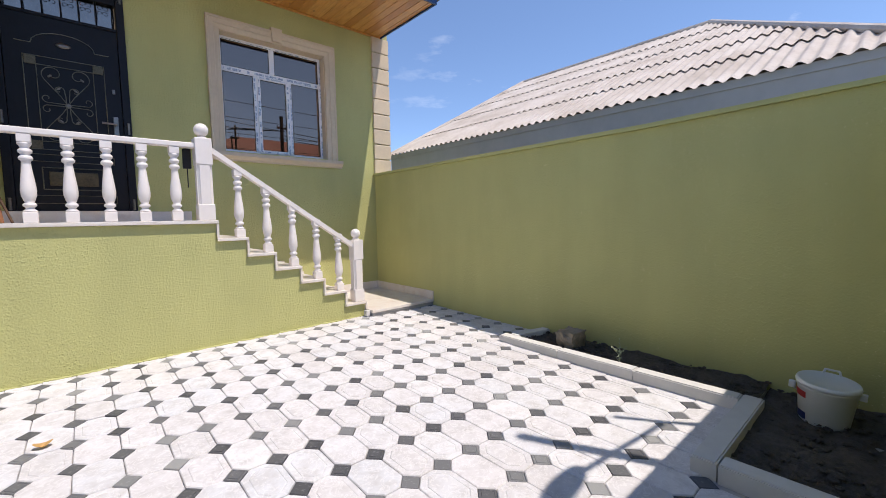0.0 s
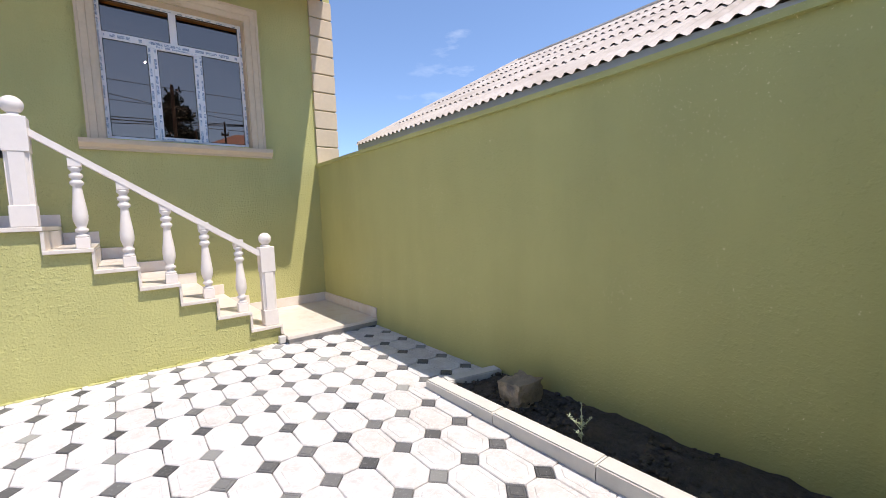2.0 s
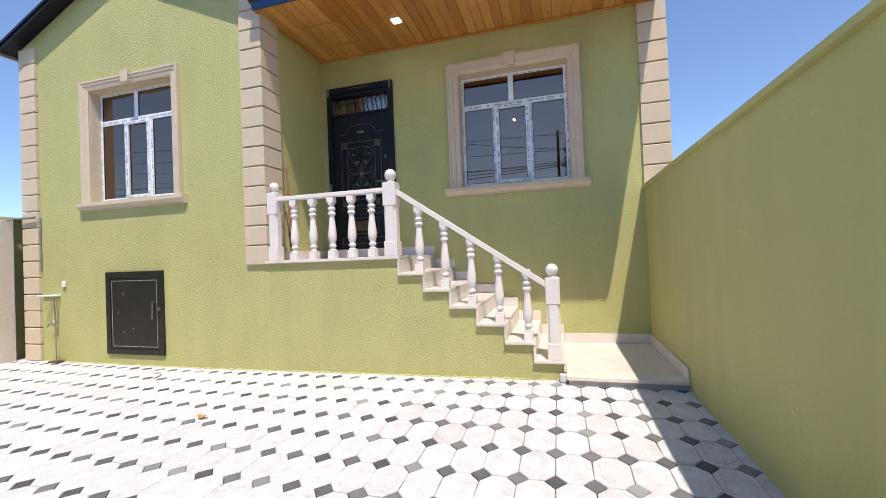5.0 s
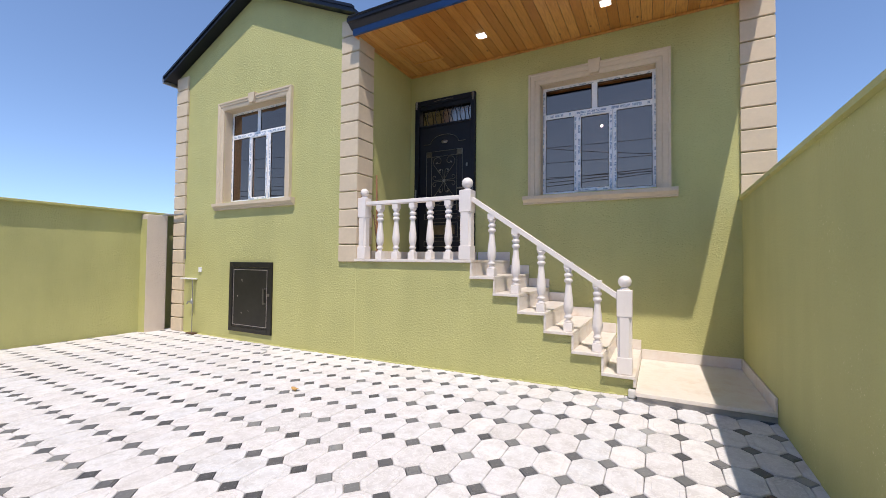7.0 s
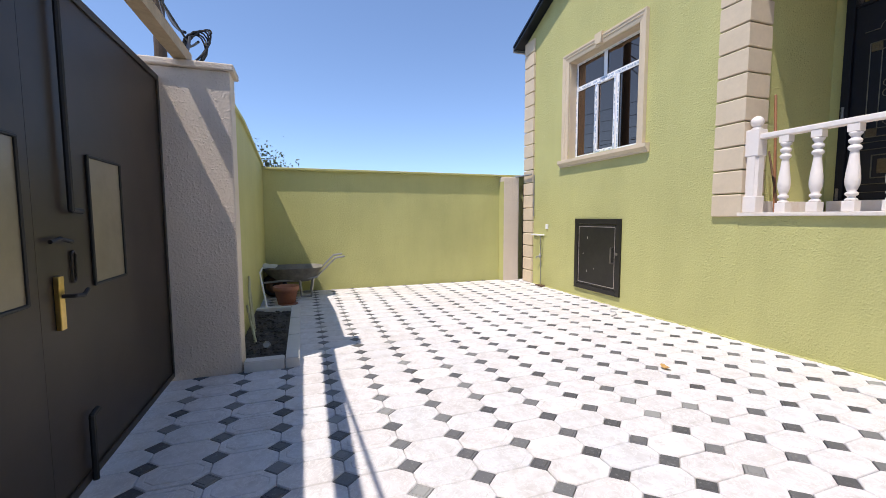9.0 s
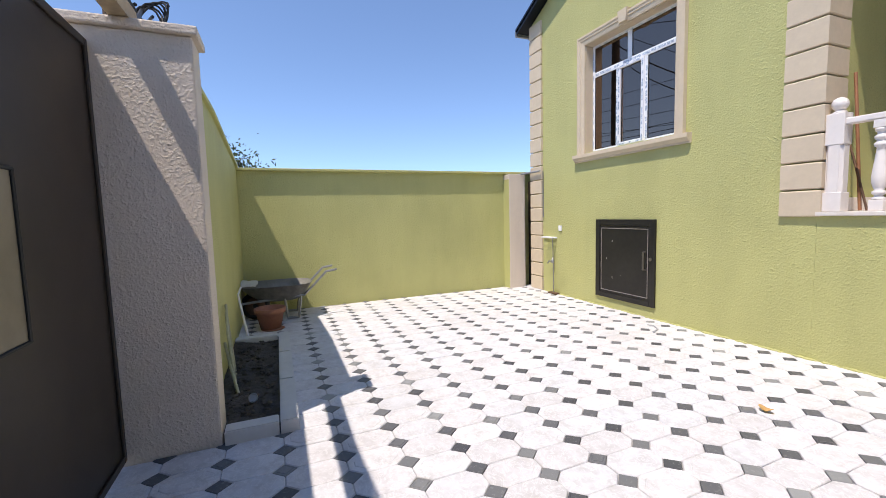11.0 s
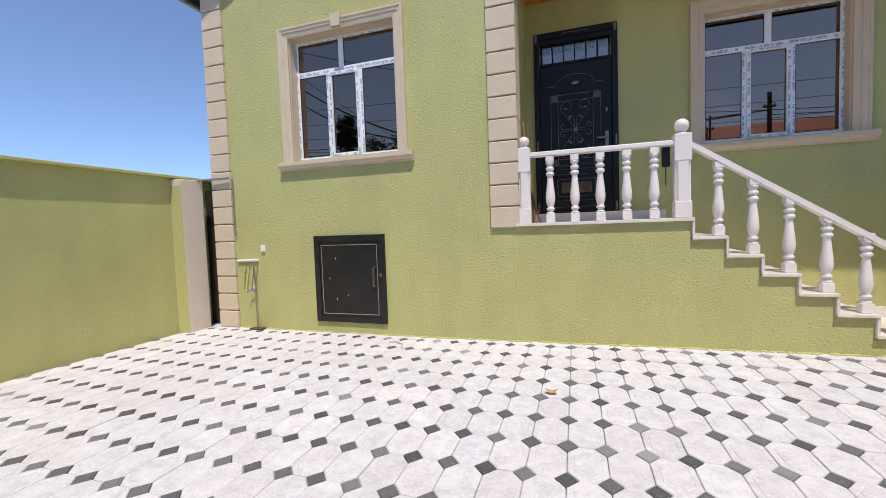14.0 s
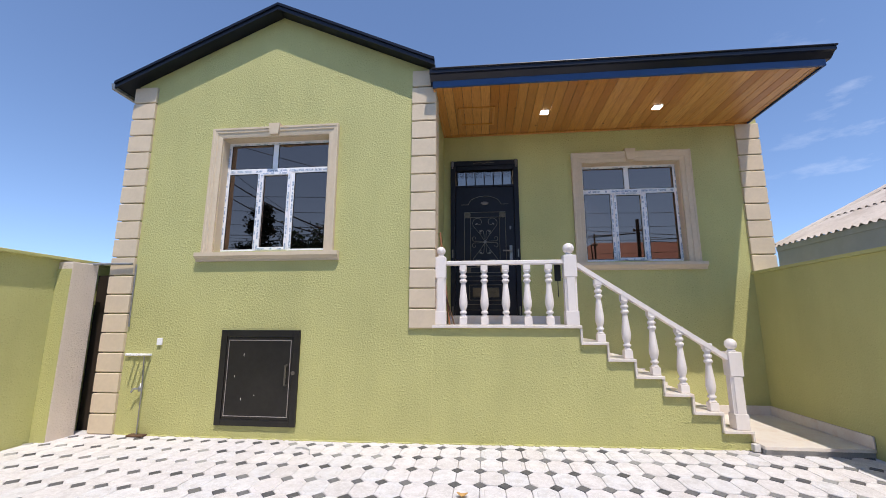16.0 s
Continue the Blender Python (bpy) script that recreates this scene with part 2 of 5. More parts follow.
def boards():
    """Varnished pine lining: boards along y with grain, knots and a tone for each board."""
    m, n, l, b = nodes_of("varnished_pine", 0.28)
    p = world_place(n)
    rnd = n.new("ShaderNodeNewGeometry").outputs["Random Per Island"]
    tone = ramp(n, l, rnd, [(0.0, (0.42, 0.17, 0.035)), (0.5, (0.55, 0.25, 0.06)), (1.0, (0.66, 0.34, 0.10))])
    g = noise_of(n, l, 6, 6, 0.7, scaled(n, l, p, (9, 0.8, 1)))
    c = mixc(n, l, tone, (0.25, 0.085, 0.02), ramp(n, l, g, [(0.45, (0, 0, 0)), (0.8, (0.8, 0.8, 0.8))]))
    v = n.new("ShaderNodeTexVoronoi")
    v.inputs["Scale"].default_value = 3.2
    l.new(scaled(n, l, p, (1.6, 0.9, 0.1)), v.inputs["Vector"])
    c = mixc(n, l, c, (0.10, 0.035, 0.01), ramp(n, l, v.outputs["Distance"], [(0.03, (1, 1, 1)), (0.09, (0, 0, 0))]))
    l.new(c, b.inputs["Base Color"])
    b.inputs["Coat Weight"].default_value = 0.3
    return m


mat_pine = boards()


def asbestos():
    m, n, l, b = nodes_of("weathered_fibre_cement", 0.9)
    p = world_place(n)
    f = noise_of(n, l, 1.6, 6, 0.65, p)
    c = ramp(n, l, f, [(0.3, (0.42, 0.35, 0.29)), (0.55, (0.56, 0.49, 0.43)), (0.75, (0.64, 0.58, 0.52))])
    g = noise_of(n, l, 18, 5, 0.7, p)
    c = mixc(n, l, c, (0.26, 0.23, 0.20), ramp(n, l, g, [(0.55, (0, 0, 0)), (0.8, (0.6, 0.6, 0.6))]))
    l.new(c, b.inputs["Base Color"])
    bump(n, l, b, g, 0.3, 0.01)
    return m


mat_slate_roof = asbestos()


def glazing():
    m, n, l, b = nodes_of("tinted_glass", 0.02)
    out = n["Material Output"]
    fr = n.new("ShaderNodeFresnel")
    fr.inputs["IOR"].default_value = 2.75
    tr = n.new("ShaderNodeBsdfTransparent")
    tr.inputs[0].default_value = (0.16, 0.155, 0.155, 1)
    gl = n.new("ShaderNodeBsdfGlossy")
    gl.inputs["Roughness"].default_value = 0.01
    gl.inputs["Color"].default_value = (1.0, 0.74, 0.59, 1)
    mx = n.new("ShaderNodeMixShader")
    l.new(fr.outputs[0], mx.inputs[0])
    l.new(tr.outputs[0], mx.inputs[1])
    l.new(gl.outputs[0], mx.inputs[2])
    l.new(mx.outputs[0], out.inputs[0])
    return m


mat_glass = glazing()


def glow(name, col, strength):
    m, n, l, b = nodes_of(name)
    b.inputs["Base Color"].default_value = (*col, 1)
    b.inputs["Emission Color"].default_value = (*col, 1)
    b.inputs["Emission Strength"].default_value = strength
    return m


mat_lamp = glow("lamp_diffuser", (1.0, 0.97, 0.93), 9.0)
mat_bulb = glow("bulb", (1.0, 0.8, 0.6), 6000.0)


# ---- mesh helpers ----
def box(bm, x0, x1, y0, y1, z0, z1, bev=0.0):
    r = bmesh.ops.create_cube(bm, size=1.0, matrix=Matrix.Translation(((x0 + x1) / 2, (y0 + y1) / 2, (z0 + z1) / 2)) @ Matrix.Diagonal((abs(x1 - x0), abs(y1 - y0), abs(z1 - z0), 1)))
    if bev:
        es = list({e for v in r["verts"] for e in v.link_edges})
        bmesh.ops.bevel(bm, geom=es, offset=bev, segments=2, profile=0.5, affect='EDGES')
    return bm


def boxed(*a, bev=0.0):
    return box(bmesh.new(), *a, bev=bev)


def rod(bm, a, b, r, seg=10, r2=None):
    a, b = Vector(a), Vector(b)
    d = b - a
    m = Matrix.Translation((a + b) / 2) @ d.to_track_quat("Z", "Y").to_matrix().to_4x4()
    bmesh.ops.create_cone(bm, cap_ends=True, segments=seg, radius1=r, radius2=r if r2 is None else r2, depth=d.length, matrix=m)
    return bm


def tube(bm, pts, r, seg=8):
    for a, b in zip(pts, pts[1:]):
        rod(bm, a, b, r, seg)
    for p in pts[1:-1]:
        bmesh.ops.create_icosphere(bm, subdivisions=1, radius=r, matrix=Matrix.Translation(p))
    return bm


def lathe(bm, profile, seg=20, at=(0, 0, 0)):
    rings = []
    for r, z in profile:
        rings.append([bm.verts.new((at[0] + r * math.cos(2 * math.pi * i / seg), at[1] + r * math.sin(2 * math.pi * i / seg), at[2] + z)) for i in range(seg)])
    for A, B in zip(rings, rings[1:]):
        for i in range(seg):
            f = bm.faces.new((A[i], A[(i + 1) % seg], B[(i + 1) % seg], B[i]))
            f.smooth = True
    bm.faces.new(list(reversed(rings[0])))
    bm.faces.new(rings[-1])
    return bm


def prism(bm, outline, axis, a, b):
    """A closed outline of 2D points pushed along an axis from a to b. axis y: (x, z); x: (y, z); z: (x, y)."""
    def at(p, v):
        return {"y": (p[0], v, p[1]), "x": (v, p[0], p[1]), "z": (p[0], p[1], v)}[axis]
    A = [bm.verts.new(at(p, a)) for p in outline]
    B = [bm.verts.new(at(p, b)) for p in outline]
    k = len(outline)
    bm.faces.new(A)
    bm.faces.new(list(reversed(B)))
    for i in range(k):
        bm.faces.new((A[i], B[i], B[(i + 1) % k], A[(i + 1) % k]))
    bmesh.ops.recalc_face_normals(bm, faces=bm.faces)
    return bm


def mesh_of(name, bm, material):
    me = bpy.data.meshes.new(name)
    bmesh.ops.recalc_face_normals(bm, faces=bm.faces)
    bm.to_mesh(me)
    bm.free()
    me.materials.append(material)
    return me


def part(name, bm, material, parent=None, label=""):
    ob = new(name, mesh_of(name, bm, material))
    if parent is not None:
        ob.parent = parent
        ob.matrix_parent_inverse = parent.matrix_basis.inverted()
    return tagged(ob, label)


def thing(name, at, label, category, group="", kind=""):
    e = new(name)
    e.empty_display_size = 0.1
    e.matrix_basis = Matrix.Translation(at)
    return tagged(e, label, category, group, kind)


def structure(name, bm, material, label, category):
    return tagged(part(name, bm, material), label, category, "", "structure")


# ---- plan ----
FY = 4.5        # front of the left block and of the porch plinth
PY = 5.78       # porch wall
RX = 3.70       # inner face of the right yard wall
LX = -5.0       # inner face of the left yard wall
HL, HR = -4.65, -0.58   # left block
DECK = 1.28
TIPS = [1.075 + 0.272 * i for i in range(7)]
TREADS = [1.275 - 0.1733 * i for i in range(7)]
LAND = 0.13
CEIL = 4.18


def clamp(v):
    return max(0.0, min(1.0, v))


def floor_z(x, y):
    return 0.05 * clamp((x + 1.5) / 4.5) * clamp((y - 1.5) / 3.0)


# ground
bm = bmesh.new()
bmesh.ops.create_grid(bm, x_segments=2, y_segments=2, size=400)
g = structure("ground", bm, mat_ground, "dusty pale street ground reaching the horizon", "ground")
g.location.z = -0.16
structure("yard_bedding", boxed(LX, RX, -0.9, FY + 0.1, -0.15, -0.012), mat_joint, "sandy bedding under the pavers", "ground")

# yard walls
structure("wall_left", boxed(LX - 0.2, LX, -0.5, 7.0, -0.15, 2.03), mat_green, "green roughcast yard wall", "wall")
bm = bmesh.new()
prism(bm, [(-0.4, -0.15), (9.0, -0.15), (9.0, 1.95), (5.78, 1.96), (1.5, 1.985), (-0.4, 2.035)], "x", RX, RX + 0.2)
structure("wall_right", bm, mat_green_smooth, "tall green painted yard wall in its own shade", "wall")
bm = bmesh.new()
prism(bm, [(LX, -0.15), (-1.45, -0.15), (-1.45, 2.28), (-2.75, 2.28), (LX, 2.06)], "y", -0.375, -0.175)
structure("wall_back_left", bm, mat_green, "green roughcast yard wall stepping up to the gate", "wall")
structure("wall_back_right", boxed(1.80, RX, -0.26, -0.05, -0.15, 2.04), mat_green_smooth, "green painted yard wall by the gate", "wall")
bm = boxed(LX - 0.23, LX + 0.07, -0.47, 7.0, 2.03, 2.065, bev=0.006)
structure("coping_left", bm, mat_green_smooth, "thin green mortar coping", "coping")
bm = bmesh.new()
prism(bm, [(-0.12, 2.029), (1.5, 1.986), (5.78, 1.961), (5.78, 1.996), (1.5, 2.021), (-0.12, 2.064)], "x", RX - 0.035, RX + 0.23)
structure("coping_right", bm, mat_green_smooth, "thin green mortar coping", "coping")
bm = bmesh.new()
prism(bm, [(LX + 0.035, 2.066), (-2.75, 2.281), (-1.45, 2.281), (-1.45, 2.315), (-2.75, 2.315), (LX + 0.035, 2.1)], "y", -0.405, -0.145)
structure("coping_back_left", bm, mat_green_smooth, "thin green mortar coping", "coping")
# end pier and side passage
pier = structure("wall_pier", boxed(LX, LX + 0.19, 4.11, 4.44, -0.15, 2.01, bev=0.012), mat_beige_rough, "beige roughcast wall pier with a green side", "pier")
structure("pier_side", boxed(LX, LX + 0.186, 4.106, 4.112, -0.15, 1.925), mat_green, "green painted side of the pier", "pier")
structure("passage_door", boxed(LX + 0.02, HL - 0.02, 4.62, 4.66, -0.1, 1.9), mat_gate, "dark brown sheet closing the side passage", "door")

# ---- house ----
WL = dict(x0=-3.345, x1=-1.91, z0=2.17, z1=3.665, bw=0.125, m=0.46, a=0.325, b=0.635)
WR = dict(x0=1.49, x1=2.88, z0=2.165, z1=3.65, bw=0.15, m=0.487, a=0.325, b=0.655)
DX0, DX1, DZ0, DZ1 = -0.47, 0.55, 1.40, 3.74
GX, GZ, GS = -2.64, 5.42, 0.453   # gable ridge and slope


def gable_z(x):
    return GZ - GS * abs(x - GX)


bm = bmesh.new()
y0, y1 = FY, FY + 0.3
box(bm, HL, WL["x0"], y0, y1, -0.15, 4.45)
box(bm, WL["x1"], HR, y0, y1, -0.15, 4.45)
box(bm, WL["x0"], WL["x1"], y0, y1, -0.15, WL["z0"])
box(bm, WL["x0"], WL["x1"], y0, y1, WL["z1"], 4.45)
prism(bm, [(HL, 4.45), (HR, 4.45), (HR, gable_z(HR) - 0.02), (GX, GZ - 0.02), (HL, gable_z(HL) - 0.02)], "y", y0, y1)
structure("wall_front_left", bm, mat_green, "green roughcast gable front with a window", "wall")
structure("wall_side_left", boxed(HL, HL + 0.3, FY + 0.3, 9.0, -0.15, 4.45), mat_green, "green roughcast side of the house", "wall")
structure("wall_porch_side", boxed(HR - 0.3, HR, FY + 0.3, PY, 1.2, 4.45), mat_green, "green roughcast side wall of the porch", "wall")
bm = bmesh.new()
y0, y1 = PY, PY + 0.3
ex = 4.0
box(bm, HR - 0.3, DX0, y0, y1, -0.15, 4.4)
box(bm, DX1, WR["x0"], y0, y1, -0.15, 4.4)
box(bm, WR["x1"], ex, y0, y1, -0.15, 4.4)
box(bm, DX0, DX1, y0, y1, -0.15, DZ0)
box(bm, DX0, DX1, y0, y1, DZ1, 4.4)
box(bm, WR["x0"], WR["x1"], y0, y1, -0.15, WR["z0"])
box(bm, WR["x0"], WR["x1"], y0, y1, WR["z1"], 4.4)
structure("wall_porch", bm, mat_green, "green plastered porch wall with door and window", "wall")
structure("wall_side_right", boxed(ex - 0.3, ex, PY + 0.3, 9.0, -0.15, 4.4), mat_green, "green side of the house", "wall")
# rooms behind the panes
for nm, a in (("room_left", (HL + 0.3, HR - 0.3, FY + 0.3, 8.9)), ("room_right", (HR - 0.3, ex - 0.3, PY + 0.3, 8.9))):
    bm = bmesh.new()
    xa, xb, ya, yb = a
    box(bm, xa, xb, yb - 0.1, yb, 1.2, 4.4)
    box(bm, xa, xb, ya, yb, 1.1, 1.2)
    box(bm, xa, xb, ya, yb, 4.38, 4.44)
    box(bm, xa, xa + 0.05, ya, yb, 1.2, 4.4)
    box(bm, xb - 0.05, xb, ya, yb, 1.2, 4.4)
    structure(nm, bm, mat_room, "plain dim room behind the window", "room")
bulb = thing("hanging_bulb", (2.02, 7.92, 4.3), "lit bare bulb hanging in the room", "lamp")
part("cord", rod(bmesh.new(), (2.02, 7.92, 3.7), (2.02, 7.92, 4.38), 0.006), mat_black, bulb)
b_ = bmesh.new()
bmesh.ops.create_uvsphere(b_, u_segments=12, v_segments=8, radius=0.013, matrix=Matrix.Translation((2.02, 7.92, 3.66)))
part("bulb", b_, mat_bulb, bulb)

# gable roof
OV = 0.17
roof = thing("gable_roof", (GX, FY, GZ), "dark metal gable roof with a black barge edge", "roof", kind="structure")
for sgn, nm in ((-1, "roof_slope"), (1, "roof_slope")):
    xe = HL - 0.2 if sgn < 0 else HR + 0.03
    bm = bmesh.new()
    prism(bm, [(GX, GZ - 0.01), (xe, gable_z(xe) - 0.01), (xe, gable_z(xe) + 0.03), (GX, GZ + 0.03)], "y", FY - OV, 9.2)
    part(nm, bm, mat_gutter, roof)
    bm = bmesh.new()
    prism(bm, [(GX, GZ + 0.02), (xe, gable_z(xe) + 0.02), (xe, gable_z(xe) + 0.056), (GX, GZ + 0.056)], "y", FY - OV - 0.03, FY - OV + 0.03)
    part("barge_edge", bm, mat_gutter, roof)
    bm = bmesh.new()
    prism(bm, [(GX, GZ - 0.035), (xe, gable_z(xe) - 0.035), (xe, gable_z(xe) + 0.018), (GX, GZ + 0.018)], "y", FY - OV - 0.012, FY - OV + 0.012)
    part("barge_board", bm, mat_gutter, roof)
gut = thing("side_gutter", (HL - 0.2, 6.5, 4.48), "pale metal gutter along the side eave", "gutter")
xe = HL - 0.2
part("trough", prism(bmesh.new(), [(xe - 0.07, gable_z(xe) + 0.04), (xe + 0.0, gable_z(xe) + 0.04), (xe, gable_z(xe) - 0.05), (xe - 0.05, gable_z(xe) - 0.05)], "y", FY - OV, 9.1), mat_zinc, gut)

# porch roof: soffit of single boards, blue fascia, gutter edge
PX0, PX1, PYF = HR + 0.004, 3.86, 4.40
bm = bmesh.new()
rb = random.Random(5)
x = PX0
while x < PX1 - 0.001:
    w = min(0.118, PX1 - x)
    prism(bm, [(x + 0.002, CEIL + 0.012), (x + 0.002, CEIL + 0.003), (x + 0.005, CEIL), (x + w - 0.005, CEIL), (x + w - 0.002, CEIL + 0.003), (x + w - 0.002, CEIL + 0.012)], "y", PYF, PY)
    x += w
tagged(part("ceiling", bm, mat_pine), "varnished knotty pine boards lining the porch ceiling", "ceiling", "", "structure")
structure("ceiling_backing", boxed(PX0, PX1, PYF, PY, CEIL + 0.013, CEIL + 0.04), mat_black, "dark boarding over the pine lining", "ceiling")
bm = bmesh.new()
box(bm, PX0, PX1, PY - 0.03, PY - 0.002, CEIL - 0.03, CEIL - 0.002, bev=0.006)
box(bm, PX0, PX0 + 0.028, PYF, PY - 0.03, CEIL - 0.03, CEIL - 0.002, bev=0.006)
structure("ceiling_trim", bm, mat_pine, "varnished pine cove strip", "trim")
proof = thing("porch_roof", (1.6, 5, CEIL + 0.1), "lean-to porch roof with blue fascia and dark gutter", "roof", kind="structure")
bm = boxed(PX0, PX1 + 0.02, PYF - 0.03, PYF, CEIL - 0.02, CEIL + 0.058)
part("fascia", bm, mat_blue, proof, "blue painted fascia board")
bm = boxed(PX1, PX1 + 0.02, PYF, PY, CEIL - 0.02, CEIL + 0.058)
part("side_fascia", bm, mat_blue, proof, "blue painted fascia board")
bm = bmesh.new()
prism(bm, [(PYF - 0.03, CEIL + 0.06), (PYF - 0.09, CEIL + 0.11), (PYF - 0.12, CEIL + 0.115), (PYF - 0.12, CEIL + 0.17), (9.2, CEIL + 0.65), (9.2, CEIL + 0.58), (PYF + 0.1, CEIL + 0.06)], "x", PX0 - 0.03, PX1 + 0.08)
part("roof_sheet", bm, mat_gutter, proof)
bm = tube(bmesh.new(), [(PX0, PYF - 0.125, CEIL + 0.168), (PX1 + 0.09, PYF - 0.125, CEIL + 0.168)], 0.012)
part("gutter_bead", bm, mat_gutter, proof)
# ceiling lamps and access panel
def ceiling_lamp(x, y):
    t = thing("ceiling_light", (x, y, CEIL), "lit square white downlight set in the pine ceiling", "lamp", "porch downlights")
    part("frame", boxed(x - 0.06, x + 0.06, y - 0.06, y + 0.06, CEIL - 0.008, CEIL - 0.001, bev=0.003), mat_pvc, t)
    part("diffuser", boxed(x - 0.05, x + 0.05, y - 0.05, y + 0.05, CEIL - 0.014, CEIL - 0.008), mat_lamp, t)
    return t
lamp = ceiling_lamp(0.885, 5.15)
copy_thing(lamp, Matrix.Translation((2.38, 5.16, CEIL)))
t = thing("ceiling_panel", (0.0, 5.2, CEIL), "framed pine access panel in the porch ceiling", "panel")
for a in ((-0.3, 0.2, 4.92, 4.95), (-0.3, 0.2, 5.40, 5.43), (-0.3, -0.27, 4.95, 5.40), (0.17, 0.2, 4.95, 5.40)):
    part("batten", boxed(a[0], a[1], a[2], a[3], CEIL - 0.018, CEIL - 0.001, bev=0.003), mat_pine, t)

# plinth, steps and landing
bm = bmesh.new()
out = [(HR + 0.002, -0.15), (TIPS[6] - 0.02, -0.15)]
z = TREADS[6] - 0.03
out.append((TIPS[6] - 0.02, z))
for i in range(5, -1, -1):
    out.append((TIPS[i] - 0.02, TREADS[i + 1] - 0.03))
    out.append((TIPS[i] - 0.02, TREADS[i] - 0.03))
out.append((HR + 0.002, TREADS[0] - 0.03))
prism(bm, out, "y", FY, PY - 0.001)
structure("porch_plinth", bm, mat_green, "green roughcast plinth of the porch and stair", "wall")
stair = thing("porch_stair", (1.9, 5.1, 0), "pale marble stair and porch floor", "stair", kind="structure")
part("porch_slab", boxed(HR + 0.003, TIPS[0], FY - 0.04, PY - 0.002, DECK - 0.033, DECK, bev=0.004), mat_marble, stair)
for i in range(1, 7):
    part("tread", boxed(TIPS[i - 1] - 0.018, TIPS[i], FY - 0.04, PY - 0.002, TREADS[i] - 0.03, TREADS[i], bev=0.004), mat_marble, stair)
for i in range(0, 7):
    zb = TREADS[i + 1] if i < 6 else LAND
    part("riser", boxed(TIPS[i] - 0.036 + 0.018, TIPS[i] + 0.002 - 0.0, FY - 0.03, PY - 0.002, zb + 0.001, TREADS[i] - 0.031), mat_marble, stair)
part("landing", boxed(TIPS[6] + 0.004, RX - 0.001, FY - 0.16, PY - 0.002, LAND - 0.035, LAND, bev=0.004), mat_marble, stair)
part("landing_base", boxed(TIPS[6] + 0.02, RX - 0.001, FY - 0.14, PY - 0.002, -0.1, LAND - 0.036), mat_joint, stair)
SK = 0.115
part("skirting", boxed(TIPS[6] + 0.004, RX - 0.022, PY - 0.02, PY - 0.003, LAND + 0.001, LAND + SK, bev=0.003), mat_marble, stair)
part("skirting", boxed(RX - 0.02, RX - 0.003, FY - 0.16, PY - 0.003, LAND + 0.001, LAND + SK, bev=0.003), mat_marble, stair)
for i in range(1, 7):
    part("skirting", boxed(TIPS[i - 1] + 0.004, TIPS[i] + 0.002, PY - 0.02, PY - 0.003, TREADS[i] + 0.001, TREADS[i] + SK, bev=0.003), mat_marble, stair)
part("skirting", boxed(DX1 + 0.05, TIPS[0], PY - 0.02, PY - 0.003, DECK + 0.001, DECK + SK, bev=0.003), mat_marble, stair)
part("skirting", boxed(HR + 0.003, HR + 0.02, FY + 0.3, PY - 0.02, DECK + 0.001, DECK + SK, bev=0.003), mat_marble, stair)
part("door_step", boxed(DX0 - 0.03, DX1 + 0.03, PY - 0.1, PY - 0.002, DECK + 0.001, DZ0, bev=0.004), mat_marble, stair)


# ---- balustrade ----
BY = 4.545
def baluster_mesh(h):
    bm = bmesh.new()
    s = h / 0.70
    box(bm, -0.043, 0.043, -0.043, 0.043, 0, 0.085 * s, bev=0.004)
    prof = [(0.036, 0.085), (0.036, 0.10), (0.022, 0.112), (0.022, 0.12), (0.036, 0.135), (0.036, 0.15), (0.024, 0.162), (0.03, 0.18), (0.04, 0.22), (0.042, 0.26), (0.038, 0.32), (0.03, 0.40), (0.025, 0.46), (0.023, 0.485),
            (0.036, 0.50), (0.038, 0.515), (0.03, 0.53), (0.022, 0.54), (0.036, 0.555), (0.037, 0.575), (0.024, 0.59), (0.024, 0.60), (0.037, 0.62), (0.037, 0.635)]
    lathe(bm, [(r * 1.14, z * s) for r, z in prof], 16)
    box(bm, -0.04, 0.04, -0.04, 0.04, 0.636 * s, h, bev=0.004)
    return mesh_of("baluster", bm, mat_white)


def newel(x, z0, h, scale=1.0):
    t = thing("newel_post", (x, BY, z0), "white painted newel post with a ball finial", "newel post", "balustrade posts")
    w = 0.072 * scale
    part("base_block", boxed(x - w, x + w, BY - w, BY + w, z0 + 0.001, z0 + h * 0.2, bev=0.006), mat_white, t)
    c = w * 0.38
    outl = [(-w + c, -w), (w - c, -w), (w - c, -w + 0.006), (w - 0.006, -w + c), (w, -w + c), (w, w - c), (w - 0.006, w - c), (w - c, w - 0.006), (w - c, w), (-w + c, w), (-w + c, w - 0.006), (-w + 0.006, w - c), (-w, w - c), (-w, -w + c), (-w + 0.006, -w + c), (-w + c, -w + 0.006)]
    part("shaft", prism(bmesh.new(), [(x + q * 0.94, BY + r * 0.94) for q, r in outl], "z", z0 + h * 0.2, z0 + h * 0.68), mat_white, t)
    part("top_block", boxed(x - w, x + w, BY - w, BY + w, z0 + h * 0.68, z0 + h, bev=0.006), mat_white, t)
    bm = bmesh.new()
    lathe(bm, [(0.045, 0), (0.045, 0.012), (0.03, 0.02), (0.03, 0.026)], 18, (x, BY, z0 + h))
    part("neck", bm, mat_white, t)
    bm = bmesh.new()
    bmesh.ops.create_uvsphere(bm, u_segments=20, v_segments=14, radius=0.064 * scale, matrix=Matrix.Translation((x, BY, z0 + h + 0.02 + 0.062 * scale)))
    for f in bm.faces:
        f.smooth = True
    part("ball", bm, mat_white, t)
    return t


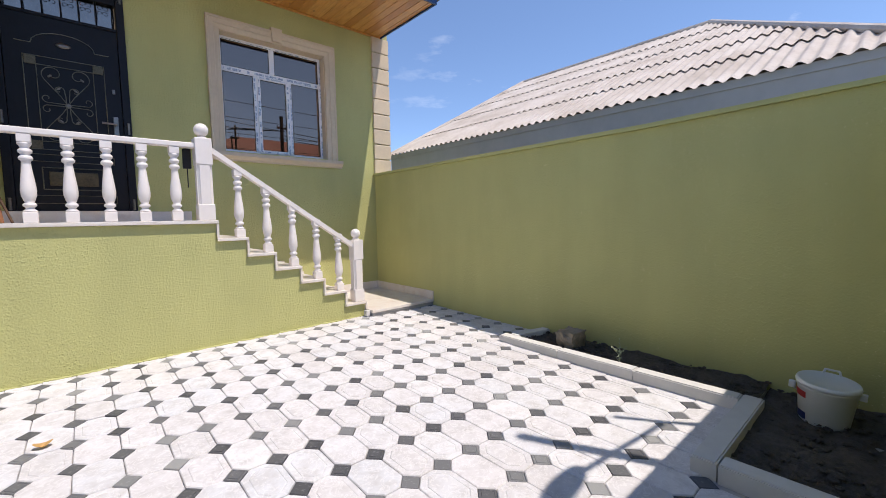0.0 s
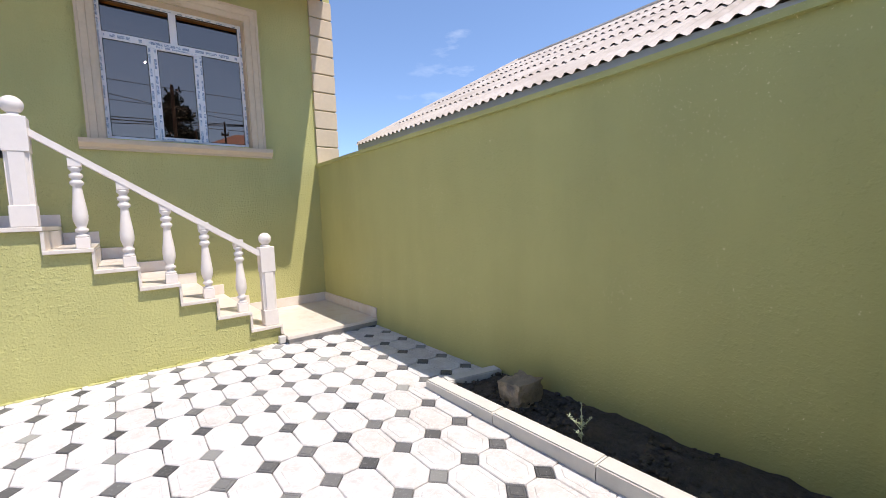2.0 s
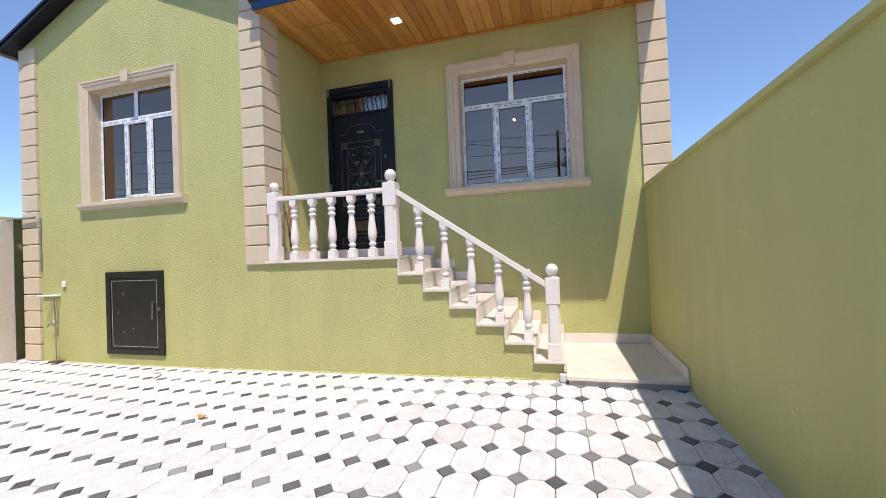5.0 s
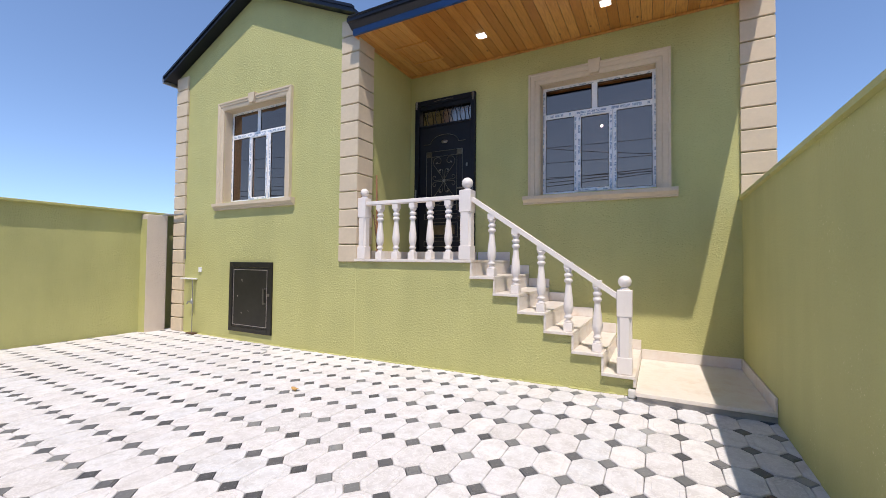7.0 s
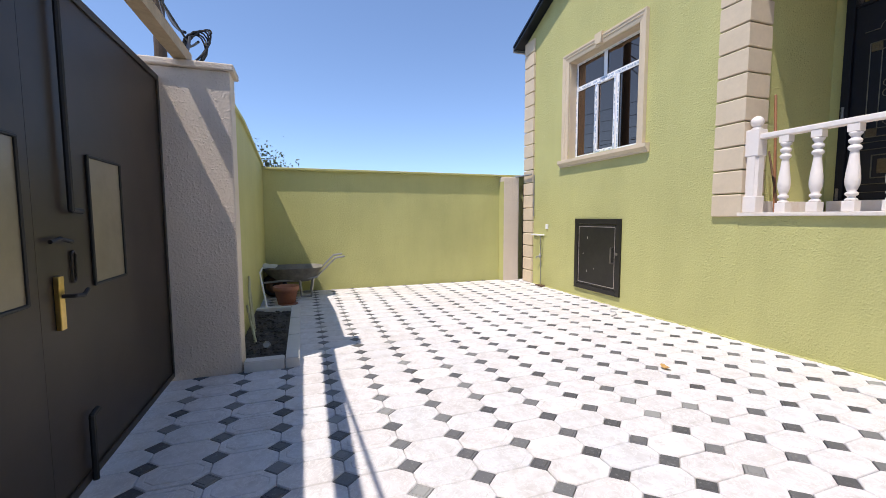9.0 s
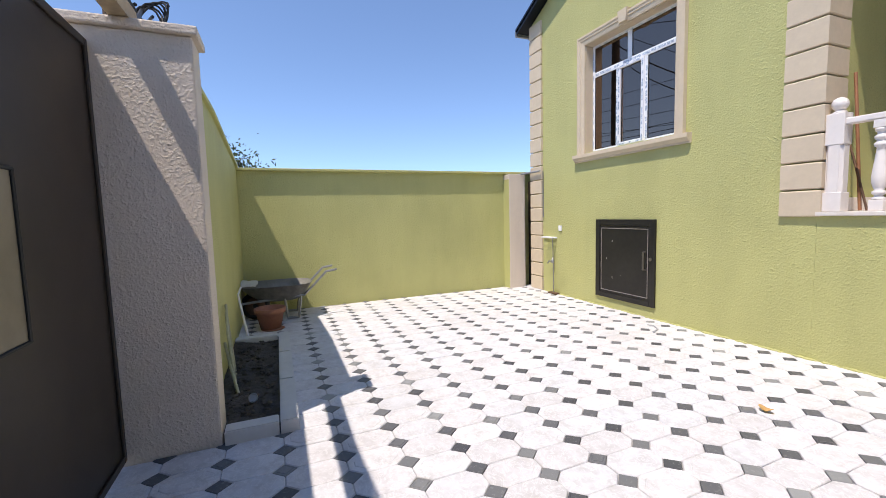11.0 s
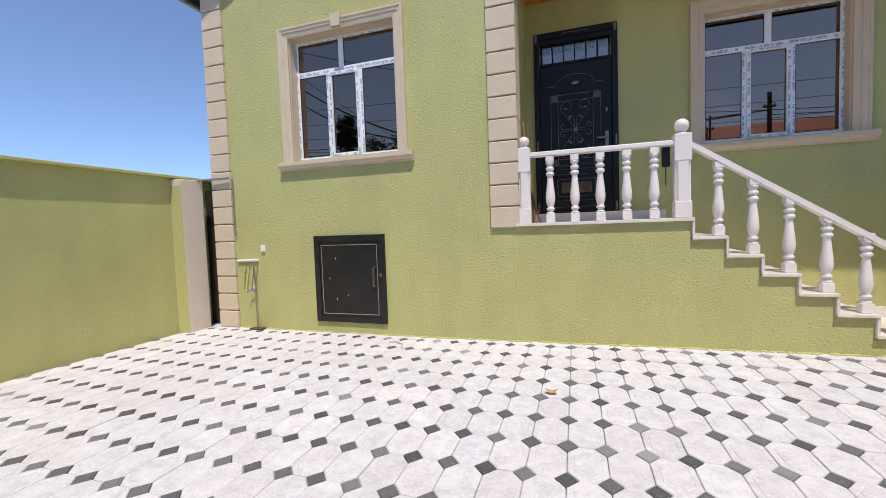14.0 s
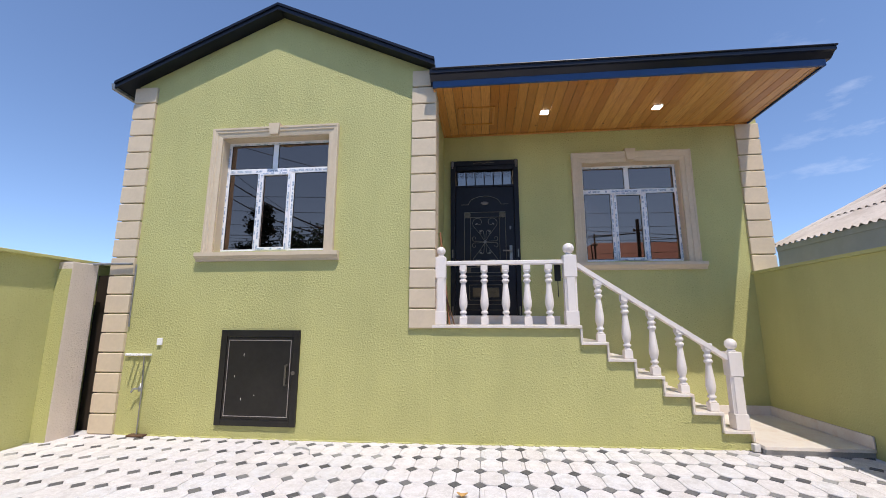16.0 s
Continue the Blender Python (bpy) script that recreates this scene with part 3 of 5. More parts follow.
newel(-0.485, DECK, 0.785, 0.85)
newel(0.985, DECK, 0.785, 1.0)
newel(2.615, TREADS[6], 0.775, 0.92)
me = baluster_mesh(0.685)
def baluster(x, z):
    ob = new("baluster", me)
    ob.location = (x, BY, z + 0.001)
    return tagged(ob, "white turned baluster under the handrail", "baluster", "balusters of the porch rail")
for i in range(5):
    baluster(-0.225 + 0.2435 * i, DECK)
for i in range(1, 6):
    baluster(TIPS[i] - 0.062, TREADS[i])
rail = thing("handrail", (0.2, BY, DECK + 0.69), "white painted flat handrail", "handrail")
part("rail", boxed(-0.43, 0.925, BY - 0.045, BY + 0.045, DECK + 0.687, DECK + 0.735, bev=0.008), mat_white, rail)
rail2 = thing("stair_handrail", (1.8, BY, 1.5), "white painted sloping stair handrail", "handrail")
za, zb = DECK + 0.715, TREADS[6] + 0.735
bm = bmesh.new()
prism(bm, [(1.045, za - 0.055), (2.56, zb - 0.055), (2.56, zb), (1.045, za)], "y", BY - 0.045, BY + 0.045)
part("rail", bm, mat_white, rail2)


# ---- quoins ----
def quoin(nm, x0, x1, y_front, z0, z1, label, side=None, depth=0.28):
    t = thing(nm, ((x0 + x1) / 2, y_front, z0), label, "quoin", "house quoins")
    nb = max(1, round((z1 - z0) / 0.232))
    h = (z1 - z0) / nb
    proud = 0.035
    for i in range(nb):
        za_, zb_ = z0 + i * h + 0.006, z0 + (i + 1) * h - 0.006
        bm = bmesh.new()
        xa, xb = x0, x1
        ya, yb = y_front - proud, y_front - 0.001
        if side == "right":
            out_ = [(xa, yb), (xa, ya), (xb + proud, ya), (xb + proud, y_front + depth), (xb + 0.001, y_front + depth), (xb + 0.001, yb)]
        else:
            out_ = [(xa, yb), (xa, ya), (xb, ya), (xb, yb)]
        prism(bm, out_, "z", za_, zb_)
        es = [e for e in bm.edges if abs(e.verts[0].co.z - e.verts[1].co.z) < 1e-6]
        bmesh.ops.bevel(bm, geom=es, offset=0.009, segments=1, affect='EDGES')
        part("quoin_block", bm, mat_stone, t)
    return t


quoin("porch_quoin", -0.845, HR, FY, 1.235, 4.47, "beige rusticated quoin strip at the porch corner", "right")
quoin("corner_quoin", HL - 0.03, HL + 0.29, FY, 0.0, 4.46, "beige rusticated quoin strip at the house corner")
quoin("eaves_quoin", 3.69, 4.0, PY, 1.99, 4.165, "beige rusticated quoin strip above the yard wall")


# ---- windows ----
def window(nm, w, y, taped):
    x0, x1, z0, z1 = w["x0"], w["x1"], w["z0"], w["z1"]
    yf = y + 0.125
    t = thing(nm, ((x0 + x1) / 2, y, z0), "white plastic window with tinted panes and film strips", "window", kind="structure")
    fw, d = 0.045, 0.06
    for a in ((x0, x1, z0, z0 + fw), (x0, x1, z1 - fw, z1), (x0, x0 + fw, z0 + fw, z1 - fw), (x1 - fw, x1, z0 + fw, z1 - fw)):
        part("frame", boxed(a[0], a[1], yf, yf + d, a[2], a[3], bev=0.005), mat_pvc, t)
    zt = z0 + (z1 - z0) * 0.725
    part("transom", boxed(x0 + fw, x1 - fw, yf, yf + d, zt - 0.035, zt + 0.035, bev=0.005), mat_pvc, t)
    xm = x0 + (x1 - x0) * w["m"]
    part("mullion", boxed(xm - 0.035, xm + 0.035, yf, yf + d, zt + 0.036, z1 - fw - 0.001, bev=0.005), mat_pvc, t)
    xa, xb = x0 + (x1 - x0) * w["a"], x0 + (x1 - x0) * w["b"]
    for xx in (xa, xb):
        part("mullion", boxed(xx - 0.03, xx + 0.03, yf, yf + d, z0 + fw + 0.001, zt - 0.036, bev=0.005), mat_pvc, t)
    # opening sash
    sx0, sx1, sz0, sz1, sw = xa + 0.015, xb - 0.015, z0 + fw * 0.6, zt - 0.02, 0.042
    for a in ((sx0, sx1, sz0, sz0 + sw), (sx0, sx1, sz1 - sw, sz1), (sx0, sx0 + sw, sz0 + sw, sz1 - sw), (sx1 - sw, sx1, sz0 + sw, sz1 - sw)):
        part("sash", boxed(a[0], a[1], yf - 0.018, yf + 0.03, a[2], a[3], bev=0.005), mat_pvc, t)
    yg = yf + 0.012
    for a in ((x0 + fw, xm - 0.035, zt + 0.035, z1 - fw), (xm + 0.035, x1 - fw, zt + 0.035, z1 - fw), (x0 + fw, xa - 0.03, z0 + fw, zt - 0.035), (sx0 + sw, sx1 - sw, sz0 + sw, sz1 - sw), (xb + 0.03, x1 - fw, z0 + fw, zt - 0.035)):
        g_ = part("pane", boxed(a[0], a[1], yg, yg + 0.006, a[2], a[3]), mat_glass, t, "tinted pane")
        g_.visible_shadow = False
        # black gasket
        e = 0.006
        bm_ = bmesh.new()
        for q in ((a[0], a[1], a[2], a[2] + e), (a[0], a[1], a[3] - e, a[3]), (a[0], a[0] + e, a[2] + e, a[3] - e), (a[1] - e, a[1], a[2] + e, a[3] - e)):
            box(bm_, q[0], q[1], yg - 0.006, yg - 0.001, q[2], q[3])
        part("gasket", bm_, mat_black, t)
    # protective film strips with torn marks
    rs = random.Random(int(100 * (x0 + 9)))
    def strip(xa_, xb_, za_, zb_, yy):
        bm_ = bmesh.new()
        if xb_ - xa_ > zb_ - za_:
            q = xa_
            while q < xb_ - 0.01:
                e_ = min(xb_, q + rs.uniform(0.03, 0.14))
                box(bm_, q, e_ - rs.uniform(0, 0.03), yy - 0.001, yy, za_ + rs.uniform(0, 0.004), zb_ - rs.uniform(0, 0.006))
                q = e_ + rs.choice((0, 0.01, 0.05))
        else:
            q = za_
            while q < zb_ - 0.01:
                e_ = min(zb_, q + rs.uniform(0.03, 0.14))
                box(bm_, xa_ + rs.uniform(0, 0.006), xb_ - rs.uniform(0, 0.004), yy - 0.001, yy, q, e_ - rs.uniform(0, 0.03))
                q = e_ + rs.choice((0, 0.01, 0.05))
        part("film_strip", bm_, mat_tape, t, "torn blue-grey protective film")
    strip(x0 + 0.05, x1 - 0.05, z1 - 0.045, z1 - 0.028, yf - 0.001)
    if taped:
        for k_, xx in enumerate((xa, xb)):
            strip(xx - 0.027, xx - 0.002, z0 + 0.05, zt - 0.04, yf - 0.001) if k_ == 0 else strip(xx + 0.002, xx + 0.027, z0 + 0.05, zt - 0.04, yf - 0.001)
        strip(sx0 + 0.006, sx0 + 0.032, sz0 + 0.01, sz1 - 0.01, yf - 0.019)
        strip(sx1 - 0.032, sx1 - 0.006, sz0 + 0.01, sz1 - 0.01, yf - 0.019)
        strip(sx0 + 0.034, sx1 - 0.034, sz1 - 0.03, sz1 - 0.008, yf - 0.019)
        strip(sx0 + 0.034, sx1 - 0.034, sz0 + 0.008, sz0 + 0.03, yf - 0.019)
        strip(x0 + 0.006, x0 + 0.028, z0 + 0.06, z1 - 0.06, yf - 0.001)
        strip(x1 - 0.028, x1 - 0.006, z0 + 0.06, z1 - 0.06, yf - 0.001)
        strip(x0 + 0.06, x1 - 0.06, zt - 0.018, zt + 0.016, yf - 0.001)
    return t


window("window_1", WL, FY, True)
window("window_2", WR, PY, True)


def surround(w, y, label):
    """Moulded stone surround with keystone and sill."""
    x0, x1, z0, z1 = w["x0"], w["x1"], w["z0"] - 0.02, w["z1"]
    t = thing("window_surround", ((x0 + x1) / 2, y, z0), label, "window surround", "window surrounds", "structure")
    bw = w["bw"]
    prof = [(0.0, 0.0), (0.0, -0.022), (0.03, -0.03), (0.06, -0.03), (0.066, -0.042), (bw - 0.03, -0.044), (bw - 0.024, -0.052), (bw, -0.052), (bw, 0.0)]
    path_ = [(x0, z0, -1, 0), (x0, z1, -1, 1), (x1, z1, 1, 1), (x1, z0, 1, 0)]
    for k, nm in ((0, "jamb"), (1, "head"), (2, "jamb")):
        bm = bmesh.new()
        A = path_[k]
        B = path_[k + 1]
        ra = [bm.verts.new((A[0] + A[2] * o, y - 0.001 + d, A[1] + A[3] * o)) for o, d in prof]
        rb_ = [bm.verts.new((B[0] + B[2] * o, y - 0.001 + d, B[1] + B[3] * o)) for o, d in prof]
        for i in range(len(prof) - 1):
            bm.faces.new((ra[i], ra[i + 1], rb_[i + 1], rb_[i]))
        bm.faces.new((ra[-1], ra[0], rb_[0], rb_[-1]))
        bm.faces.new(ra)
        bm.faces.new(rb_)
        part(nm, bm, mat_stone, t)
    # reveal lining
    bm = bmesh.new()
    box(bm, x0 + 0.001, x0 + 0.008, y + 0.001, y + 0.138, z0 + 0.02, z1 - 0.001)
    box(bm, x1 - 0.008, x1 - 0.001, y + 0.001, y + 0.138, z0 + 0.02, z1 - 0.001)
    box(bm, x0 + 0.009, x1 - 0.009, y + 0.001, y + 0.138, z1 - 0.008, z1 - 0.001)
    part("reveal", bm, mat_stone, t)
    bm = bmesh.new()
    sx0, sx1 = x0 - bw - 0.07, x1 + bw + 0.07
    prism(bm, [(y + 0.1, z0 + 0.018), (y - 0.078, z0), (y - 0.078, z0 - 0.045), (y - 0.066, z0 - 0.055), (y - 0.05, z0 - 0.075), (y - 0.034, z0 - 0.085), (y - 0.034, z0 - 0.105), (y - 0.001, z0 - 0.105), (y - 0.001, z0 - 0.001), (y + 0.1, z0 - 0.001)], "x", sx0, sx1)
    part("sill", bm, mat_stone, t)
    xm = (x0 + x1) / 2
    bm = bmesh.new()
    prism(bm, [(xm - 0.055, z1 + 0.012), (xm + 0.055, z1 + 0.012), (xm + 0.075, z1 + bw + 0.035), (xm - 0.075, z1 + bw + 0.035)], "y", y - 0.072, y - 0.002)
    part("keystone", bm, mat_stone, t)
    return t


surround(WL, FY, "beige moulded window surround with keystone and sill")
surround(WR, PY, "beige moulded window surround with keystone and sill")

# ---- entrance door ----
mat_filigree = simple("dull_gilt_wire", (0.17, 0.15, 0.11), 0.42, 0.8, 0.4, 60)
mat_bronze = simple("dull_bronze", (0.13, 0.10, 0.06), 0.4, 0.8, 0.5, 50)
def scroll(bm, cx, cz, y, r, turns, start, sx, r_wire=0.006):
    pts = []
    k = int(14 * turns)
    for i in range(k + 1):
        u = i / k
        a = start + 2 * math.pi * turns * u
        rr = r * (1 - 0.75 * u)
        pts.append((cx + sx * rr * math.cos(a), y, cz + rr * math.sin(a)))
    for a, b in zip(pts, pts[1:]):
        rod(bm, a, b, r_wire, 6)


door = thing("door_1", ((DX0 + DX1) / 2, PY, DZ0), "closed black metal entrance door with wrought scrolls and glazed transom", "door", kind="structure")
yf = PY - 0.02
for a in ((DX0, DX0 + 0.07, DZ0, DZ1), (DX1 - 0.07, DX1, DZ0, DZ1), (DX0 + 0.071, DX1 - 0.071, DZ1 - 0.08, DZ1)):
    part("door_frame", boxed(a[0], a[1], yf - 0.03, PY + 0.1, a[2], a[3], bev=0.005), mat_door, door)
lx0, lx1 = DX0 + 0.075, DX1 - 0.075
TZ0, TZ1 = 3.34, 3.60
leaf = part("leaf", boxed(lx0, lx1, yf + 0.002, PY + 0.06, DZ0 + 0.005, TZ0 - 0.02), mat_door, door)
part("transom_rail", boxed(lx0, lx1, yf - 0.015, PY + 0.06, TZ0 - 0.018, TZ0 + 0.012, bev=0.004), mat_door, door)
part("transom_head", boxed(lx0, lx1, yf - 0.005, PY + 0.06, TZ1, DZ1 - 0.082), mat_door, door)
mat_frost = simple("silvered_glass", (0.27, 0.225, 0.19), 0.12, 1.0, 0.2, 40)
part("transom_pane", boxed(lx0 + 0.02, lx1 - 0.02, PY + 0.03, PY + 0.036, TZ0 + 0.012, TZ1), mat_frost, door, "reflective silvered pane")
for i in range(7):
    x = lx0 + 0.02 + (lx1 - lx0 - 0.04) * i / 6
    bm = tube(bmesh.new(), [(x, yf + 0.02, TZ0 + 0.012), (x + 0.004, yf - 0.05, TZ0 + 0.08), (x, yf - 0.045, TZ0 + 0.16), (x, yf + 0.02, TZ1)], 0.007, 6)
    part("transom_bar", bm, mat_door, door)
    if i < 6:
        bm = bmesh.new()
        scroll(bm, x + 0.035, TZ0 + 0.19, yf - 0.02, 0.03, 0.9, 0, 1, 0.003)
        scroll(bm, x + 0.085, TZ0 + 0.19, yf - 0.02, 0.03, 0.9, 0, -1, 0.003)
        part("transom_scroll", bm, mat_door, door)
ym = yf - 0.006
cx = (lx0 + lx1) / 2
bm = bmesh.new()
arc = [(lx0 + 0.08, ym, 3.05), (lx0 + 0.16, ym, 3.05)] + [(cx + 0.24 * math.cos(a), ym, 3.05 + 0.13 * math.sin(a)) for a in [math.pi * (1 - i / 10) for i in range(11)]] + [(lx1 - 0.16, ym, 3.05), (lx1 - 0.08, ym, 3.05)]
tube(bm, arc, 0.0045, 6)
part("arched_moulding", bm, mat_filigree, leaf)
bm = bmesh.new()
lathe(bm, [(0.05, 0), (0.055, 0.008), (0.03, 0.016), (0.002, 0.018)], 18)
bmesh.ops.transform(bm, matrix=Matrix.Translation((cx, yf + 0.002, 3.07)) @ Matrix.Rotation(radians(90), 4, 'X') @ Matrix.Diagonal((1.1, 0.5, 1, 1)), verts=bm.verts)
part("medallion", bm, mat_silver, leaf)


def panel_lines(x0, x1, z0, z1, m, nm="panel_moulding", r=0.006):
    bm = tube(bmesh.new(), [(x0, ym, z0), (x1, ym, z0), (x1, ym, z1), (x0, ym, z1), (x0, ym, z0)], r, 6)
    part(nm, bm, m, leaf)


P0, P1 = 2.02, 2.93
panel_lines(lx0 + 0.13, lx1 - 0.13, P0, P1, mat_filigree, r=0.0045)
panel_lines(lx0 + 0.22, lx1 - 0.22, P0 + 0.08, P1 - 0.08, mat_filigree, r=0.0045)
for sx, sz in ((lx0 + 0.18, P1 - 0.045), (lx1 - 0.18, P1 - 0.045), (lx0 + 0.18, P0 + 0.045), (lx1 - 0.18, P0 + 0.045)):
    bm = boxed(sx - 0.042, sx + 0.042, ym - 0.006, yf + 0.002, sz - 0.04, sz + 0.04, bev=0.004)
    box(bm, sx - 0.02, sx + 0.02, ym - 0.012, ym - 0.006, sz - 0.02, sz + 0.02)
    part("corner_rosette", bm, mat_bronze, leaf, "gilded square rosette")
zc = (P0 + P1) / 2
yw = ym - 0.004


def curl(pts_from, cx_, cz_, r, a0, a1, r_end=0.25, wire=0.0042):
    """A wire that runs through the given points and closes in a spiral round (cx_, cz_)."""
    pts = [(x_, yw, z_) for x_, z_ in pts_from]
    for i in range(19):
        u = i / 18
        a = a0 + (a1 - a0) * u
        rr = r * (1 - (1 - r_end) * u)
        pts.append((cx_ + rr * math.cos(a), yw, cz_ + rr * math.sin(a)))
    return tube(bmesh.new(), pts, wire, 6)


def side(a, sx, sz):
    return math.atan2(sz * math.sin(a), sx * math.cos(a))


for sx in (-1, 1):
    for sz in (-1, 1):
        def sweep(cx_, cz_, r, a0, turn, start, nm):
            b0 = side(a0, sx, sz)
            part(nm, curl([(cx + sx * p, zc + sz * q) for p, q in start], cx + sx * cx_, zc + sz * cz_, r, b0, b0 + sx * sz * turn), mat_filigree, leaf)
        # long stem that ends in the wide outer curl, inner tendril, side curl
        sweep(0.098, 0.295, 0.085, radians(-10), radians(330), [(0.0, 0.0), (0.05, 0.085), (0.13, 0.19), (0.172, 0.245)], "outer_scroll")
        sweep(0.062, 0.145, 0.045, radians(200), radians(-330), [(0.012, 0.03), (0.014, 0.09)], "inner_scroll")
        sweep(0.155, 0.055, 0.042, radians(-80), radians(290), [(0.02, 0.01), (0.09, 0.012)], "side_scroll")
        for lx_, lz_ in ((0.145, 0.275), (0.075, 0.16)):
            bl = bmesh.new()
            bmesh.ops.create_uvsphere(bl, u_segments=8, v_segments=5, radius=0.013, matrix=Matrix.Translation((cx + sx * lx_ * 0.85, yw, zc + sz * lz_)) @ Matrix.Rotation(sx * sz * 0.7, 4, 'Y') @ Matrix.Diagonal((1.6, 0.5, 0.8, 1)))
            part("scroll_leaf", bl, mat_silver, leaf)
bm = bmesh.new()
bmesh.ops.create_uvsphere(bm, u_segments=10, v_segments=6, radius=0.026, matrix=Matrix.Translation((cx, ym, zc)) @ Matrix.Diagonal((1, 0.4, 1, 1)))
part("scroll_boss", bm, mat_silver, leaf)
panel_lines(lx0 + 0.2, lx1 - 0.2, 1.62, 1.84, mat_filigree)
bm = boxed(cx - 0.19, cx + 0.19, ym - 0.012, yf + 0.002, 1.66, 1.80, bev=0.006)
part("letter_plate", bm, mat_bronze, leaf, "worn brass plate")
panel_lines(lx0 + 0.1, lx1 - 0.1, 1.48, 1.56, mat_filigree, r=0.004)
panel_lines(lx0 + 0.1, lx1 - 0.1, 1.90, 1.97, mat_filigree, r=0.004)
# corner plates and crest of the door frame
for xx in (DX0 + 0.03, DX1 - 0.03):
    part("corner_plate", boxed(xx - 0.018, xx + 0.018, yf - 0.035, yf - 0.029, DZ1 - 0.085, DZ1 - 0.012, bev=0.002), mat_silver, door, "worn steel corner plate")
part("crest", tube(bmesh.new(), [(cx - 0.16, yf - 0.034, DZ1 - 0.045), (cx - 0.06, yf - 0.036, DZ1 - 0.035), (cx, yf - 0.038, DZ1 - 0.05), (cx + 0.06, yf - 0.036, DZ1 - 0.035), (cx + 0.16, yf - 0.034, DZ1 - 0.045)], 0.005, 6), mat_filigree, door)
# lock side
hx = lx1 - 0.06
part("lock_plate", boxed(hx - 0.022, hx + 0.022, yf - 0.012, yf + 0.002, 2.16, 2.42, bev=0.005), mat_silver, leaf, "steel lock plate")
part("door_handle", tube(bmesh.new(), [(hx, yf - 0.01, 2.33), (hx, yf - 0.06, 2.33), (hx - 0.12, yf - 0.06, 2.335)], 0.011), mat_silver, leaf, "steel lever handle")
part("upper_lock", boxed(hx - 0.012, hx + 0.012, yf - 0.01, yf + 0.002, 2.66, 2.71, bev=0.003), mat_silver, leaf)
for z in (1.47, 2.3, 3.68):
    for xx in (DX0 + 0.03, DX1 - 0.03):
        part("hinge", rod(bmesh.new(), (xx, yf - 0.036, z - 0.06), (xx, yf - 0.036, z + 0.06), 0.012), mat_silver, door, "small steel hinge")

# cellar hatch
hx0, hx1, hz0, hz1 = -3.105, -2.13, 0.14, 1.215
hat = thing("cellar_hatch", (-2.62, FY, hz0), "closed dark metal cellar hatch with scratched edge line", "hatch")
for a in ((hx0, hx0 + 0.075, hz0, hz1), (hx1 - 0.075, hx1, hz0, hz1), (hx0 + 0.076, hx1 - 0.076, hz0, hz0 + 0.07), (hx0 + 0.076, hx1 - 0.076, hz1 - 0.08, hz1)):
    part("hatch_frame", boxed(a[0], a[1], FY - 0.03, FY - 0.001, a[2], a[3], bev=0.004), mat_hatch, hat)
hl = part("hatch_leaf", boxed(hx0 + 0.08, hx1 - 0.08, FY - 0.022, FY - 0.001, hz0 + 0.074, hz1 - 0.084), mat_hatch, hat)
q = (hx0 + 0.105, hx1 - 0.105, hz0 + 0.105, hz1 - 0.12)
part("edge_line", tube(bmesh.new(), [(q[0], FY - 0.023, q[2]), (q[1], FY - 0.023, q[2]), (q[1], FY - 0.023, q[3]), (q[0], FY - 0.023, q[3]), (q[0], FY - 0.023, q[2])], 0.0045, 6), mat_line, hl, "pale scuffed edging")
part("pull_handle", tube(bmesh.new(), [(hx1 - 0.14, FY - 0.022, 0.82), (hx1 - 0.14, FY - 0.06, 0.81), (hx1 - 0.14, FY - 0.06, 0.60), (hx1 - 0.14, FY - 0.022, 0.59)], 0.011), mat_silver, hl, "grey pull handle")
part("keyhole", rod(bmesh.new(), (hx1 - 0.06, FY - 0.029, 0.73), (hx1 - 0.06, FY - 0.036, 0.73), 0.022, 14), mat_silver, hat, "round lock rose")
rs = random.Random(3)
for i in range(4):
    x, z = rs.uniform(hx0 + 0.2, hx1 - 0.35), hz0 + 0.18 + 0.6 * rs.random() ** 3
    part("paint_fleck", boxed(x, x + 0.004, FY - 0.0245, FY - 0.0225, z, z + rs.uniform(0.015, 0.05)), mat_white, hl, "white paint fleck")

# outdoor tap, switch, hooks
tp = thing("garden_tap", (-4.05, FY, 0.0), "old painted standpipe tap against the wall", "tap")
part("pipe", tube(bmesh.new(), [(-4.03, FY - 0.05, 0.012), (-4.03, FY - 0.05, 0.52), (-4.05, FY - 0.05, 0.9)], 0.007), mat_zinc, tp)
part("foot", boxed(-4.12, -3.92, FY - 0.10, FY - 0.01, 0.001, 0.022, bev=0.004), mat_rust, tp)
part("valve", lathe(bmesh.new(), [(0.02, 0), (0.026, 0.02), (0.026, 0.05), (0.012, 0.06), (0.012, 0.09)], 12, (-4.05, FY - 0.05, 0.5)), mat_zinc, tp)
part("spout", tube(bmesh.new(), [(-4.05, FY - 0.05, 0.53), (-4.12, FY - 0.07, 0.53), (-4.14, FY - 0.08, 0.49)], 0.011), mat_zinc, tp)
part("rail", boxed(-4.33, -3.99, FY - 0.03, FY - 0.001, 0.905, 0.93, bev=0.004), mat_pvc, tp, "white peg rail")
for xx in (-4.19, -4.13, -4.06, -4.0):
    part("peg", rod(bmesh.new(), (xx, FY - 0.03, 0.915), (xx, FY - 0.16, 0.925), 0.011), mat_pvc, tp)
sw = thing("wall_switch", (-3.9, FY, 1.07), "small white wall box", "switch")
part("cover", boxed(-3.935, -3.87, FY - 0.025, FY - 0.001, 1.03, 1.115, bev=0.006), mat_pvc, sw)
pp = thing("wall_pipe", (-4.6, FY, 2.0), "thin pale pipe running to the house corner", "pipe")
